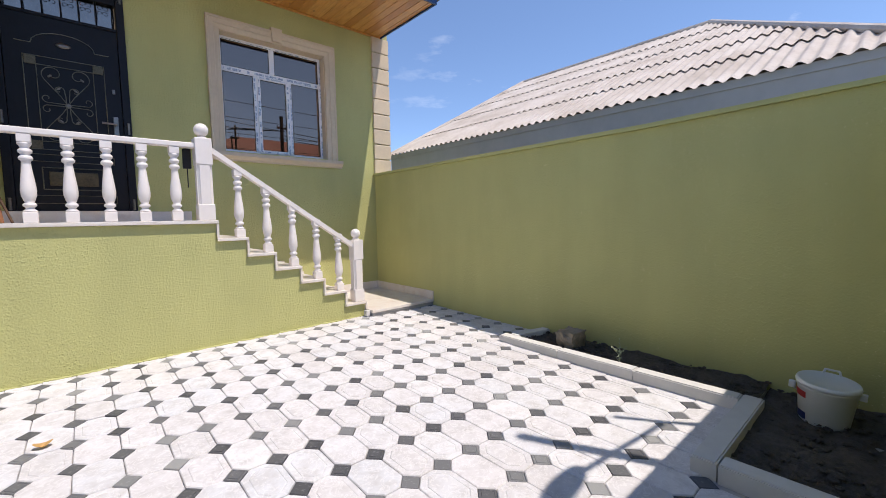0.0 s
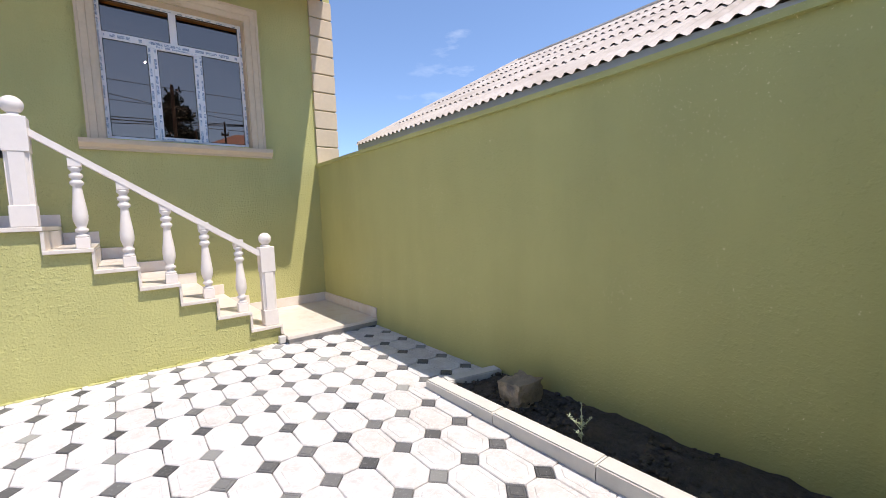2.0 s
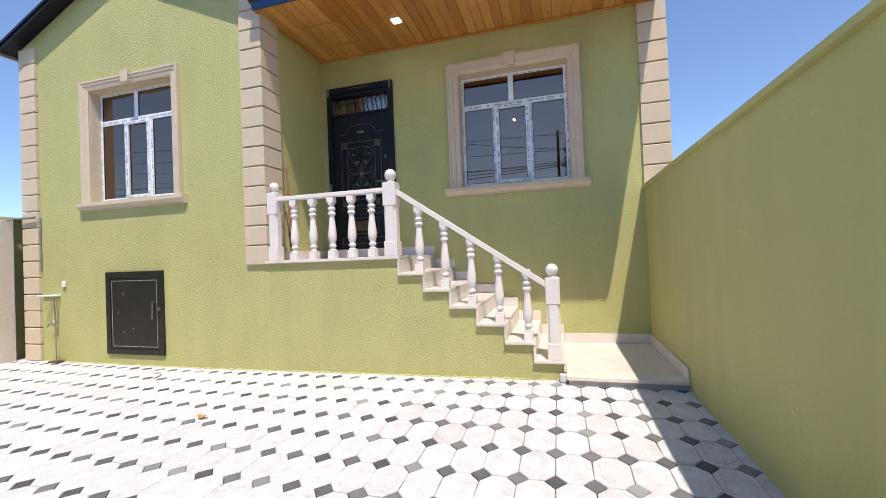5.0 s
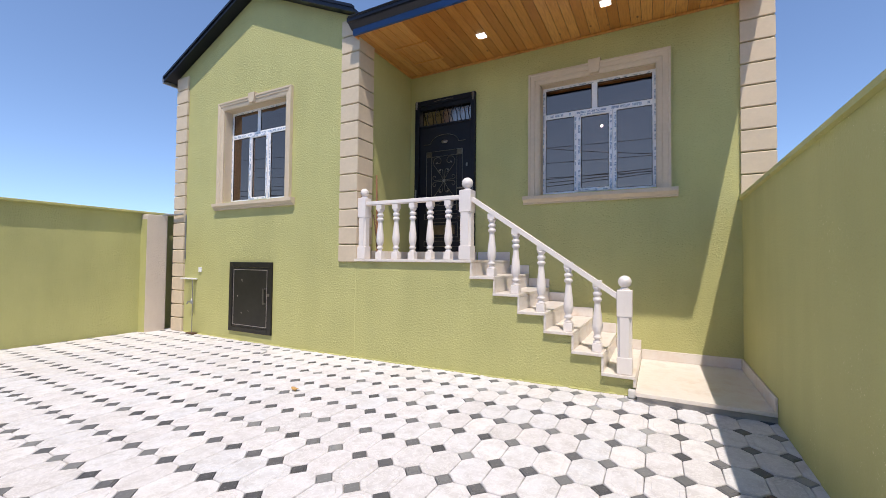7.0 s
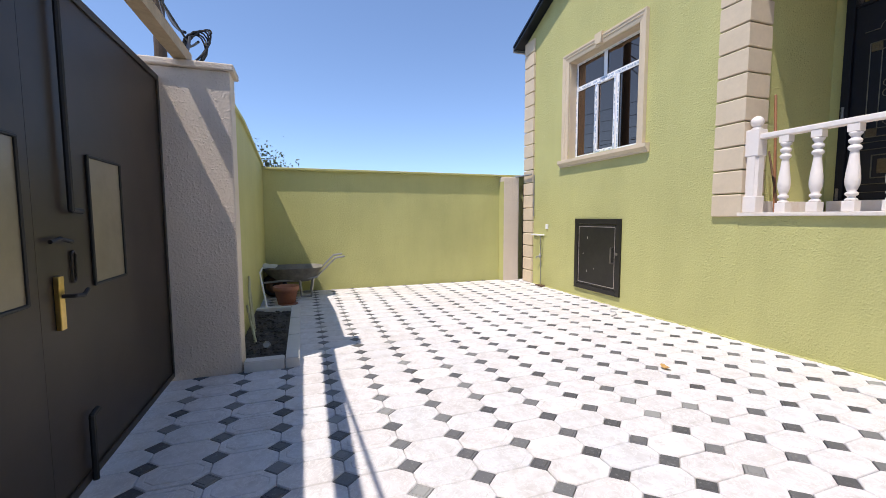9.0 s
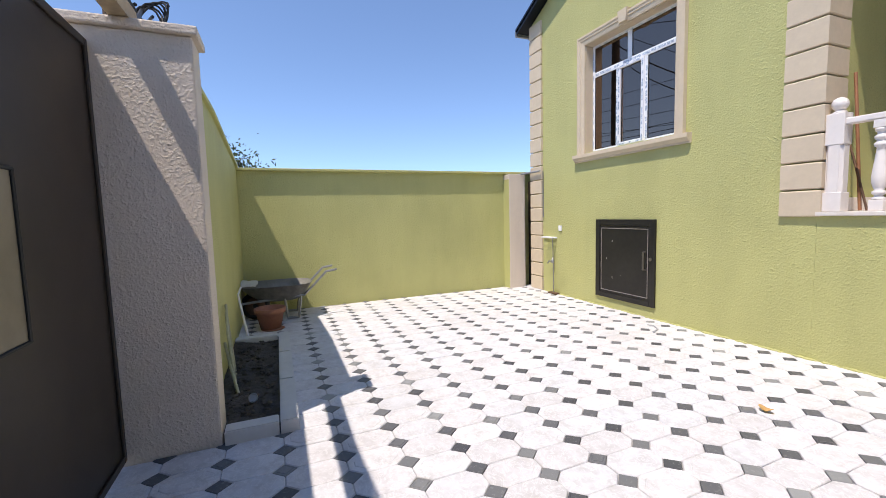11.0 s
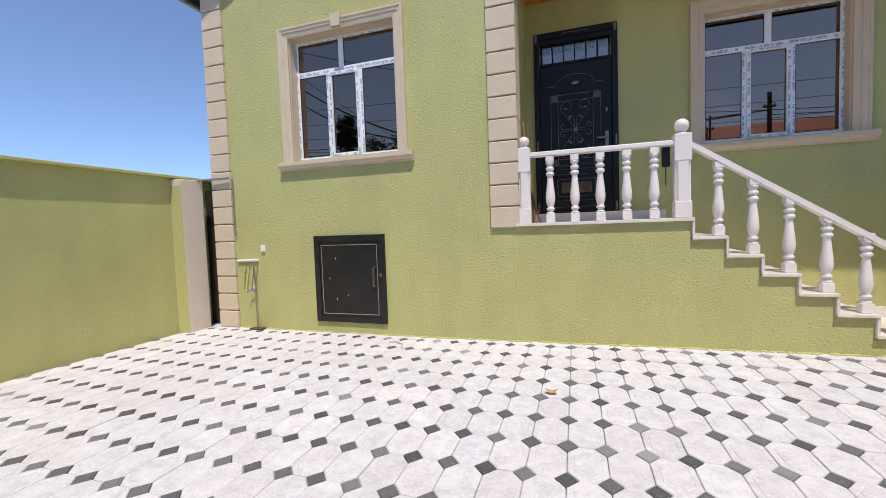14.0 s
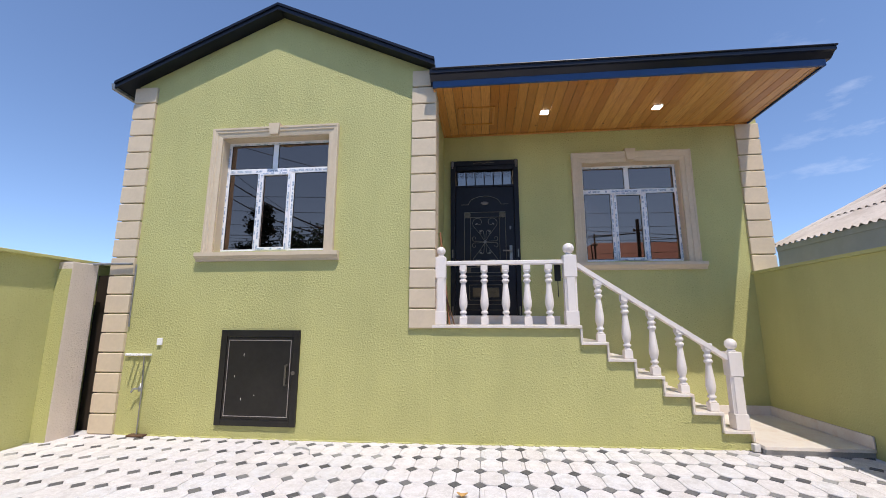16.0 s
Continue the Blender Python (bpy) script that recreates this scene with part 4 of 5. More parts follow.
part("pipe", tube(bmesh.new(), [(-5.0, 4.3, 2.0), (-4.68, 4.42, 2.02), (-4.35, 4.43, 2.02)], 0.016), mat_zinc, pp)
part("cable", tube(bmesh.new(), [(-4.345, FY - 0.012, 2.02), (-4.345, FY - 0.012, 1.35), (-4.33, FY - 0.02, 1.25)], 0.009), mat_zinc, pp)
# meter box behind the newel and handles left on the porch
mb = thing("wall_intercom", (1.0, 5.0, 1.9), "small black box hanging by the newel", "box")
part("box", boxed(0.83, 0.90, 4.60, 4.64, 1.78, 1.97, bev=0.008), mat_black, mb)
part("strap", tube(bmesh.new(), [(0.865, 4.62, 2.0), (0.865, 4.62, 1.6)], 0.005), mat_black, mb)
mop = thing("broom_handle", (-0.5, 4.75, DECK), "reddish wooden tool handle leaning in the porch corner", "broom")
part("stick", rod(bmesh.new(), (-0.40, 4.72, DECK + 0.005), (-0.53, 4.85, DECK + 1.15), 0.012), mat_wood_stick, mop)
mop2 = thing("steel_bar", (-0.42, 4.7, DECK), "rusty bar leaning in the porch corner", "bar")
part("bar", rod(bmesh.new(), (-0.34, 4.68, DECK + 0.005), (-0.53, 4.8, DECK + 0.6), 0.009), mat_rust, mop2)

# ---- gate ----
GY = -0.55
PLX, PRX = -1.28, 1.58
GT = 2.36
def gate_pillar(x0, x1, yf_, name):
    t = thing(name, ((x0 + x1) / 2, -0.3, 0), "beige roughcast gate pillar with a thin cap", "pillar", "gate pillars", "structure")
    part("shaft", boxed(x0, x1, GY - 0.08, yf_, -0.1, GT, bev=0.012), mat_beige_rough, t)
    part("cap", boxed(x0 - 0.03, x1 + 0.03, GY - 0.11, yf_ + 0.03, GT, GT + 0.05, bev=0.01), mat_beige_rough, t)
    return t
gate_pillar(PLX - 0.22, PLX, -0.07, "gate_pillar")
gate_pillar(PRX, PRX + 0.22, -0.046, "gate_pillar")
gate = thing("yard_gate", (0.6, GY, 0), "closed dark brown sheet metal yard gate with inset panels", "gate")
xm = 0.30
for a, b, pa, pb in ((PLX + 0.004, xm - 0.001, -0.497, -0.136), (xm + 0.001, PRX - 0.004, 0.383, 0.745)):
    lf = part("gate_leaf", boxed(a, b, GY - 0.03, GY, 0.03, GT - 0.08), mat_gate, gate)
    for r_ in (((a, a + 0.035) if a < 0 else (b - 0.035, b)) + (0.03, GT - 0.08), (a + 0.036, b - 0.036, GT - 0.12, GT - 0.08), (a + 0.036, b - 0.036, 0.03, 0.07)):
        part("stile", boxed(r_[0], r_[1], GY + 0.001, GY + 0.012, r_[2], r_[3], bev=0.003), mat_gate, lf)
    part("inset_panel", boxed(pa, pb, GY + 0.001, GY + 0.006, 0.927, 1.545), mat_gate_panel, lf, "lighter framed panel")
    part("panel_frame", tube(bmesh.new(), [(pa, GY + 0.008, 0.927), (pb, GY + 0.008, 0.927), (pb, GY + 0.008, 1.545), (pa, GY + 0.008, 1.545), (pa, GY + 0.008, 0.927)], 0.008, 6), mat_black, lf)
part("bolt_rod", tube(bmesh.new(), [(0.076, GY + 0.025, GT - 0.09), (0.076, GY + 0.025, 1.285), (0.0, GY + 0.03, 1.28)], 0.013), mat_black, gate, "black bolt rod")
part("drop_bolt", tube(bmesh.new(), [(0.03, GY + 0.025, 0.03), (0.03, GY + 0.025, 0.335), (-0.02, GY + 0.03, 0.35)], 0.014), mat_black, gate, "black drop bolt")
lx = 0.185
part("lock_plate", boxed(lx - 0.02, lx + 0.02, GY + 0.001, GY + 0.022, 0.784, 1.01, bev=0.004), mat_brass, gate, "brass lock plate")
part("lever", tube(bmesh.new(), [(lx, GY + 0.02, 0.925), (lx, GY + 0.065, 0.925), (lx - 0.06, GY + 0.07, 0.918), (lx - 0.115, GY + 0.062, 0.935)], 0.009), mat_black, gate, "black lever handle")
part("pull", tube(bmesh.new(), [(0.025, GY + 0.004, 0.985), (0.042, GY + 0.006, 0.966), (0.06, GY + 0.006, 0.97), (0.06, GY + 0.006, 1.095), (0.042, GY + 0.006, 1.105), (0.025, GY + 0.006, 1.09), (0.025, GY + 0.004, 0.985)], 0.005), mat_gate, gate)
part("latch", tube(bmesh.new(), [(0.24, GY + 0.02, 1.155), (0.17, GY + 0.022, 1.165), (0.10, GY + 0.03, 1.148)], 0.009), mat_black, gate)
bmx = thing("timber_beam", (0.6, -0.42, GT + 0.05), "long timber laid across the gate pillars", "beam")
part("beam", prism(bmesh.new(), [(PLX - 0.12, -0.435), (PRX + 0.1, -0.475), (PRX + 0.1, -0.385), (PLX - 0.12, -0.345)], "z", GT + 0.051, GT + 0.135), mat_beam, bmx)

# ---- planting beds ----
def kerb(t, a, b, w=0.11, z1=0.085):
    """A row of mitred kerb stones from a to b (corner points of the outer edge)."""
    a, b = Vector(a), Vector(b)
    d = (b - a)
    nseg = max(1, round(d.length / 0.7))
    u = d.normalized()
    nrm = Vector((-u.y, u.x))
    for i in range(nseg):
        p, q = a + d * (i / nseg) + u * 0.003, a + d * ((i + 1) / nseg) - u * 0.003
        bm = bmesh.new()
        prism(bm, [tuple(p), tuple(q), tuple(q + nrm * w), tuple(p + nrm * w)], "z", -0.12, z1)
        es = [e for e in bm.edges if e.verts[0].co.z > 0 and e.verts[1].co.z > 0]
        bmesh.ops.bevel(bm, geom=es, offset=0.008, segments=2, affect='EDGES')
        part("kerb_stone", bm, mat_kerb, t)


kr = thing("bed_kerb", (3.2, 1.6, 0), "white concrete kerb round the planting bed", "kerb", kind="structure")
kerb(kr, (3.14, 0.664), (3.14, 2.66), -0.11)
kerb(kr, (2.25, 0.66), (3.25, 0.66), -0.11)
kerb(kr, (2.25, -0.045), (2.25, 0.546), -0.11)
kerb(kr, (3.254, 2.62), (RX, 2.52), -0.10)
kl = thing("bed_kerb", (-2.4, 0.1, 0), "white concrete kerb round the small bed", "kerb", kind="structure")
kerb(kl, (-3.42, 0.365), (-1.26, 0.365), -0.11)
kerb(kl, (-1.26, -0.06), (-1.26, 0.25), 0.11)
kerb(kl, (-3.42, -0.17), (-3.42, 0.25), -0.11)


def soil(name, x0, x1, y0, y1, z, seed, label):
    bm = bmesh.new()
    nx, ny = max(2, int((x1 - x0) / 0.035)), max(2, int((y1 - y0) / 0.035))
    grid = [[bm.verts.new((x0 + (x1 - x0) * i / nx, y0 + (y1 - y0) * j / ny, 0)) for j in range(ny + 1)] for i in range(nx + 1)]
    for row in grid:
        for v in row:
            v.co.z = z + 0.035 * noise.noise((v.co.x * 3, v.co.y * 3, seed)) + 0.018 * noise.noise((v.co.x * 14, v.co.y * 14, seed))
    for i in range(nx):
        for j in range(ny):
            bm.faces.new((grid[i][j], grid[i + 1][j], grid[i + 1][j + 1], grid[i][j + 1]))
    structure(name, bm, mat_soil, label, "soil")


soil("soil_1", 3.25, RX, 0.6, 2.56, 0.045, 1, "dark dry soil of the planting bed")
soil("soil_2", 2.35, RX, -0.06, 0.6, 0.012, 2, "dark dry soil of the planting bed")
soil("soil_3", -3.38, -1.32, -0.17, 0.27, 0.04, 3, "dusty dark soil of the small bed")
rs = random.Random(8)
bm = bmesh.new()
for i in range(1100):
    r_ = rs.random()
    if r_ < 0.5:
        x, y = rs.uniform(3.28, 3.68), rs.uniform(0.6, 2.55)
    elif r_ < 0.8:
        x, y = rs.uniform(2.4, 3.68), rs.uniform(-0.1, 0.55)
    else:
        x, y = rs.uniform(-3.25, -1.42), rs.uniform(-0.11, 0.22)
    s_ = 0.005 + 0.02 * rs.random() ** 2
    bmesh.ops.create_icosphere(bm, subdivisions=1, radius=s_, matrix=Matrix.Translation((x, y, 0.055 if y > 0.6 or x < 0 else 0.022)) @ Matrix.Rotation(rs.uniform(0, 6), 4, 'Z') @ Matrix.Diagonal((1.2, 0.9, 0.6, 1)))
tagged(part("soil_clods", bm, mat_soil), "loose soil clods and pebbles", "soil", "", "stuff")

# stone block
st = bmesh.new()
box(st, 3.335, 3.555, 1.95, 2.13, 0.02, 0.195)
bmesh.ops.subdivide_edges(st, edges=st.edges, cuts=14, use_grid_fill=True)
for v in st.verts:
    d_ = noise.noise_vector(v.co * 7) * 0.022 + noise.noise_vector(v.co * 24) * 0.008 + noise.noise_vector(v.co * 60) * 0.005
    pit = max(0.0, noise.noise(v.co * 14 + Vector((5, 2, 1))) - 0.2) * 0.06
    v.co += d_ + (Vector((3.455, 2.055, 0.12)) - v.co).normalized() * pit
tagged(part("stone_block", st, mat_rock), "rough brown limestone block lying on the soil", "stone")
# weed
WX, WY = 3.31, 1.51
wd = thing("weed", (WX, WY, 0.03), "spindly pale weed growing in the soil", "plant")
rs = random.Random(4)
stems, bm = [((WX, WY, 0.03), (WX + 0.012, WY + 0.008, 0.26))], bmesh.new()
for i in range(6):
    a, z0_ = rs.uniform(0, 6.28), rs.uniform(0.05, 0.15)
    stems.append(((WX, WY, z0_), (WX + rs.uniform(0.03, 0.07) * math.cos(a), WY + rs.uniform(0.03, 0.07) * math.sin(a), z0_ + rs.uniform(0.03, 0.07))))
for a, b in stems:
    rod(bm, a, b, 0.0028, 5, 0.0015)
part("stem", bm, mat_weed, wd)
bm = bmesh.new()
for a, b in stems:
    a, b = Vector(a), Vector(b)
    for i in range(26 if a.z < 0.04 else 9):
        c = a.lerp(b, rs.uniform(0.2, 1.0))
        u = Vector((rs.uniform(-1, 1), rs.uniform(-1, 1), rs.uniform(-0.2, 0.8))).normalized() * rs.uniform(0.012, 0.026)
        v = u.cross(Vector((0, 0, 1))).normalized() * 0.0045
        bm.faces.new([bm.verts.new(c), bm.verts.new(c + u * 0.5 + v), bm.verts.new(c + u), bm.verts.new(c + u * 0.5 - v)])
part("leaves", bm, mat_weed, wd)

# bucket
def bucket(x, y, z, size=0.9):
    t = thing("plastic_bucket", (x, y, z), "white plastic paint bucket with lid and red label", "bucket")
    lean = Matrix.Translation((x, y, z)) @ Matrix.Rotation(radians(-3), 4, 'Y') @ Matrix.Rotation(radians(3), 4, 'X') @ Matrix.Scale(size, 4) @ Matrix.Translation((-x, -y, -z))
    def p_(nm, bm, m, lb=""):
        bmesh.ops.transform(bm, matrix=lean, verts=bm.verts)
        return part(nm, bm, m, t, lb)
    p_("body", lathe(bmesh.new(), [(0.125, 0.0), (0.13, 0.01), (0.152, 0.235), (0.158, 0.24), (0.158, 0.262)], 36, (x, y, z)), mat_bucket)
    p_("lid", lathe(bmesh.new(), [(0.162, 0.255), (0.164, 0.27), (0.158, 0.285), (0.148, 0.286), (0.14, 0.276), (0.002, 0.276)], 36, (x, y, z)), mat_bucket, "cloudy plastic lid")
    def band(z0, z1, a0, a1, r0, r1, m, nm):
        bm = bmesh.new()
        k = 10
        A = [bm.verts.new((x + r0 * math.cos(a0 + (a1 - a0) * i / k), y + r0 * math.sin(a0 + (a1 - a0) * i / k), z + z0)) for i in range(k + 1)]
        B = [bm.verts.new((x + r1 * math.cos(a0 + (a1 - a0) * i / k), y + r1 * math.sin(a0 + (a1 - a0) * i / k), z + z1)) for i in range(k + 1)]
        for i in range(k):
            bm.faces.new((A[i], A[i + 1], B[i + 1], B[i]))
        p_(nm, bm, m)
    band(0.17, 0.215, 1.6, 2.5, 0.1485, 0.153, mat_red, "red_stripe")
    band(0.02, 0.07, 1.6, 2.5, 0.1335, 0.139, mat_navy, "navy_stripe")
    for a in (1.7, -1.3):
        ca, sa = math.cos(a), math.sin(a)
        p_("lug", boxed(x + ca * 0.175 - 0.018, x + ca * 0.175 + 0.018, y + sa * 0.175 - 0.018, y + sa * 0.175 + 0.018, z + 0.19, z + 0.235, bev=0.006), mat_bucket)
    pts = []
    for i in range(13):
        u = math.pi * i / 12
        a = 1.7 - 3.0 * i / 12
        pts.append((x + 0.185 * math.cos(a), y + 0.185 * math.sin(a), z + 0.215 - 0.13 * math.sin(u)))
    p_("bail", tube(bmesh.new(), pts, 0.004, 6), mat_bucket)
    p_("lid_tab", tube(bmesh.new(), [(x + 0.14, y - 0.05, z + 0.28), (x + 0.155, y - 0.04, z + 0.308), (x + 0.155, y + 0.03, z + 0.308), (x + 0.14, y + 0.04, z + 0.28)], 0.007, 6), mat_bucket)
    return t


bucket(3.345, 0.285, 0.008)

mat_barrow = simple("cement_stained_steel", (0.20, 0.19, 0.17), 0.6, 0.35, 0.5, 9, 0.4, 40, 0.004)
mat_sheet = simple("plastic_sheet", (0.66, 0.66, 0.64), 0.35, 0, 0.12, 20, 0.3, 60)


# wheelbarrow
def wheelbarrow():
    t = thing("wheelbarrow", (-4.6, 0.2, 0), "old grey metal wheelbarrow parked in the corner", "wheelbarrow")
    cx_, cy_ = -4.58, 0.30
    bm = bmesh.new()
    def oval(hx, hy, z, dy):
        k = 28
        out = []
        for i in range(k):
            a = 2 * math.pi * i / k
            c_, s_ = math.cos(a), math.sin(a)
            out.append(bm.verts.new((cx_ + hx * math.copysign(abs(c_) ** 0.55, c_), cy_ + dy + hy * math.copysign(abs(s_) ** 0.6, s_), z)))
        return out
    rings = [oval(0.17, 0.18, 0.245, 0.02), oval(0.22, 0.26, 0.262, 0.0), oval(0.285, 0.37, 0.35, -0.02), oval(0.335, 0.445, 0.462, -0.04), oval(0.348, 0.458, 0.466, -0.04),
             oval(0.338, 0.448, 0.472, -0.04), oval(0.28, 0.36, 0.36, -0.02), oval(0.215, 0.25, 0.272, 0.0), oval(0.16, 0.17, 0.256, 0.02)]
    for A, B in zip(rings, rings[1:]):
        for i in range(28):
            f = bm.faces.new((A[i], A[(i + 1) % 28], B[(i + 1) % 28], B[i]))
            f.smooth = True
    bm.faces.new(list(reversed(rings[0])))
    bm.faces.new(rings[-1])
    part("tray", bm, mat_barrow, t, "dented cement-stained tray")
    for s_ in (-0.22, 0.22):
        part("handle", tube(bmesh.new(), [(cx_ + s_, cy_ - 0.5, 0.26), (cx_ + s_, cy_ + 0.30, 0.31), (cx_ + s_ * 1.1, cy_ + 0.60, 0.61), (cx_ + s_ * 1.1, cy_ + 0.74, 0.63)], 0.016), mat_zinc, t)
        part("leg", tube(bmesh.new(), [(cx_ + s_, cy_ + 0.26, 0.30), (cx_ + s_, cy_ + 0.22, 0.02), (cx_ + s_, cy_ + 0.08, 0.02), (cx_ + s_, cy_ + 0.05, 0.29)], 0.015), mat_zinc, t)
    wy = cy_ - 0.34
    bm = bmesh.new()
    lathe(bm, [(0.13, -0.04), (0.17, -0.035), (0.185, 0), (0.17, 0.035), (0.13, 0.04)], 24)
    bmesh.ops.transform(bm, matrix=Matrix.Translation((cx_, wy + 0.02, 0.187)) @ Matrix.Rotation(radians(90), 4, 'Y'), verts=bm.verts)
    wh = part("tyre", bm, mat_black, t, "worn black tyre")
    bm = bmesh.new()
    lathe(bm, [(0.13, -0.03), (0.125, 0.042), (0.03, 0.045), (0.03, -0.05)], 20)
    bmesh.ops.transform(bm, matrix=Matrix.Translation((cx_, wy + 0.02, 0.187)) @ Matrix.Rotation(radians(90), 4, 'Y'), verts=bm.verts)
    part("rim_disc", bm, mat_rust, wh)
    return t


wheelbarrow()
# crumpled plastic sheet on the barrow's nose
bm = bmesh.new()
sheet = [[bm.verts.new((-4.58 + 0.26 * (i / 9 - 0.5) * 2, -0.18 + 0.20 * j / 7, 0.0)) for j in range(8)] for i in range(10)]
for row in sheet:
    for v in row:
        u = (v.co.y + 0.18) / 0.20
        v.co.z = 0.478 + 0.035 * (1 - u) * (1 - abs((v.co.x + 4.58) / 0.26) ** 2) + 0.02 * (noise.noise(v.co * 16) + 0.6)
        v.co.y += 0.025 * noise.noise(v.co * 11)
for i in range(9):
    for j in range(7):
        bm.faces.new((sheet[i][j], sheet[i + 1][j], sheet[i + 1][j + 1], sheet[i][j + 1])).smooth = True
ob = part("plastic_sheet", bm, mat_sheet)
sol = ob.modifiers.new("thick", 'SOLIDIFY')
sol.thickness = 0.004
tagged(ob, "crumpled pale plastic sheet over the wheelbarrow nose", "sheet")
pot = thing("flower_pot", (-4.0, 0.17, 0), "empty terracotta pot beside the wheelbarrow", "pot")
part("pot_wall", lathe(bmesh.new(), [(0.115, 0), (0.16, 0.20), (0.178, 0.20), (0.182, 0.26), (0.16, 0.26), (0.145, 0.20), (0.115, 0.12)], 24, (-3.97, 0.17, 0.001)), mat_terra, pot)
part("pot_saucer", lathe(bmesh.new(), [(0.12, 0), (0.13, 0.006), (0.12, 0.012)], 20, (-3.93, 0.20, 0.001)), mat_terra, pot)
# leaning wire rods at the wall
wr = thing("bent_rods", (-2.5, -0.2, 0), "bent steel rods leaning on the wall", "rods")
part("rod", tube(bmesh.new(), [(-2.0, -0.05, 0.03), (-2.36, -0.125, 0.42), (-2.6, -0.15, 0.60), (-2.66, -0.155, 0.5), (-2.4, -0.09, 0.03)], 0.011, 8), mat_pale_rod, wr)
part("rod", tube(bmesh.new(), [(-1.93, -0.03, 0.03), (-2.15, -0.10, 0.20), (-2.35, -0.15, 0.33)], 0.011, 8), mat_pale_rod, wr)
part("post", tube(bmesh.new(), [(-3.62, -0.06, 0.0), (-3.7, -0.145, 0.5), (-4.1, -0.145, 0.52)], 0.012, 8), mat_pvc, wr)
can = thing("tin_can", (-1.72, 0.08, 0.05), "crushed shiny tin lying on the soil", "can")
bm = lathe(bmesh.new(), [(0.028, 0.0), (0.032, 0.004), (0.032, 0.03), (0.028, 0.034), (0.024, 0.012)], 16)
bmesh.ops.transform(bm, matrix=Matrix.Translation((-1.72, 0.08, 0.075)) @ Matrix.Rotation(radians(62), 4, 'Y'), verts=bm.verts)
part("tin", bm, mat_zinc, can)
lf = thing("dry_leaf", (-0.16, 3.17, 0), "curled dry yellow leaf on the pavers", "leaf")
bm = bmesh.new()
c = Vector((-0.17, 3.17, 0.012))
ring = [bm.verts.new(c + Vector((0.045 * math.cos(a), 0.03 * math.sin(a), 0.012 + 0.022 * abs(math.cos(a))))) for a in [i * math.pi / 5 for i in range(10)]]
mid = bm.verts.new(c)
for i in range(10):
    bm.faces.new((mid, ring[i], ring[(i + 1) % 10]))
part("blade", bm, mat_dry, lf)
wire = thing("wire_scrap", (-1.85, 4.2, 0), "short bent wire scrap on the pavers", "wire")
part("wire", tube(bmesh.new(), [(-1.98, 4.2, 0.012), (-1.9, 4.22, 0.014), (-1.8, 4.15, 0.012), (-1.75, 4.02, 0.012)], 0.007, 6), mat_paint_grey, wire)

# ---- beyond the walls ----
# neighbour's house with corrugated roof
nb = thing("neighbour_house", (9, 3, 0), "neighbour's low house under a grey corrugated roof", "house")
EX, EZ, NY0, NY1 = 5.3, 2.66, -0.1, 7.66
RXN, RZN, RY0, RY1 = 10.0, 5.16, 2.85, 7.6    # ridge
part("house_wall", boxed(EX + 0.35, 14.35, NY0 + 0.35, NY1 - 0.35, -0.15, EZ - 0.1), mat_house_far, nb)
part("gable_wall", prism(bmesh.new(), [(EX + 0.3, EZ - 0.09), (14.4, EZ - 0.09), (RXN, RZN - 0.12)], "y", NY1 - 0.5, NY1 - 0.3), mat_house_far, nb)
part("eave_board", boxed(EX - 0.035, EX - 0.021, NY0 - 0.05, NY1 - 0.05, EZ - 0.10, EZ - 0.01), mat_paint_grey, nb, "weathered grey eave board")
part("roof_fascia", boxed(EX - 0.02, EX + 0.01, NY0 - 0.05, NY1 - 0.05, EZ - 0.62, EZ - 0.005), mat_paint_grey, nb, "weathered grey fascia board")
part("roof_soffit", boxed(EX + 0.011, EX + 0.4, NY0, NY1 - 0.05, EZ - 0.62, EZ - 0.60), mat_paint_grey, nb)


def corrugated(a, b, ta, tb, tiers=5, pitch=0.135, amp=0.02):
    """A hip slope: eave from a to b, ridge from ta to tb (alike for a triangle); waves run up the slope, sheets lap in tiers."""
    a, b, ta, tb = Vector(a), Vector(b), Vector(ta), Vector(tb)
    length = (b - a).length
    u = (b - a).normalized()
    nrm = u.cross(ta - a).normalized()
    if nrm.z < 0:
        nrm = -nrm
    up = nrm.cross(u)
    if up.z < 0:
        up = -up
    high = (ta - a).dot(up)
    s0, s1 = (ta - a).dot(u), (tb - a).dot(u)
    bm = bmesh.new()
    step = pitch / 6
    for k in range(tiers):
        v0, v1 = k / tiers, (k + 1) / tiers
        prev = None
        for i in range(int(length / step) + 1):
            s_ = i * step
            cap = 1.0 if s0 <= s_ <= s1 else (s_ / s0 if s_ < s0 else (length - s_) / (length - s1))
            top_v = min(v1 + 0.02, cap)
            if top_v <= v0:
                prev = None
                continue
            w_ = amp * math.sin(2 * math.pi * s_ / pitch)
            lo_ = bm.verts.new(a + u * s_ + up * (v0 * high - 0.06) + nrm * (w_ + 0.024))
            hi_ = bm.verts.new(a + u * s_ + up * (top_v * high) + nrm * w_)
            if prev:
                f = bm.faces.new((prev[0], lo_, hi_, prev[1]))
                f.smooth = True
            prev = (lo_, hi_)
    return bm


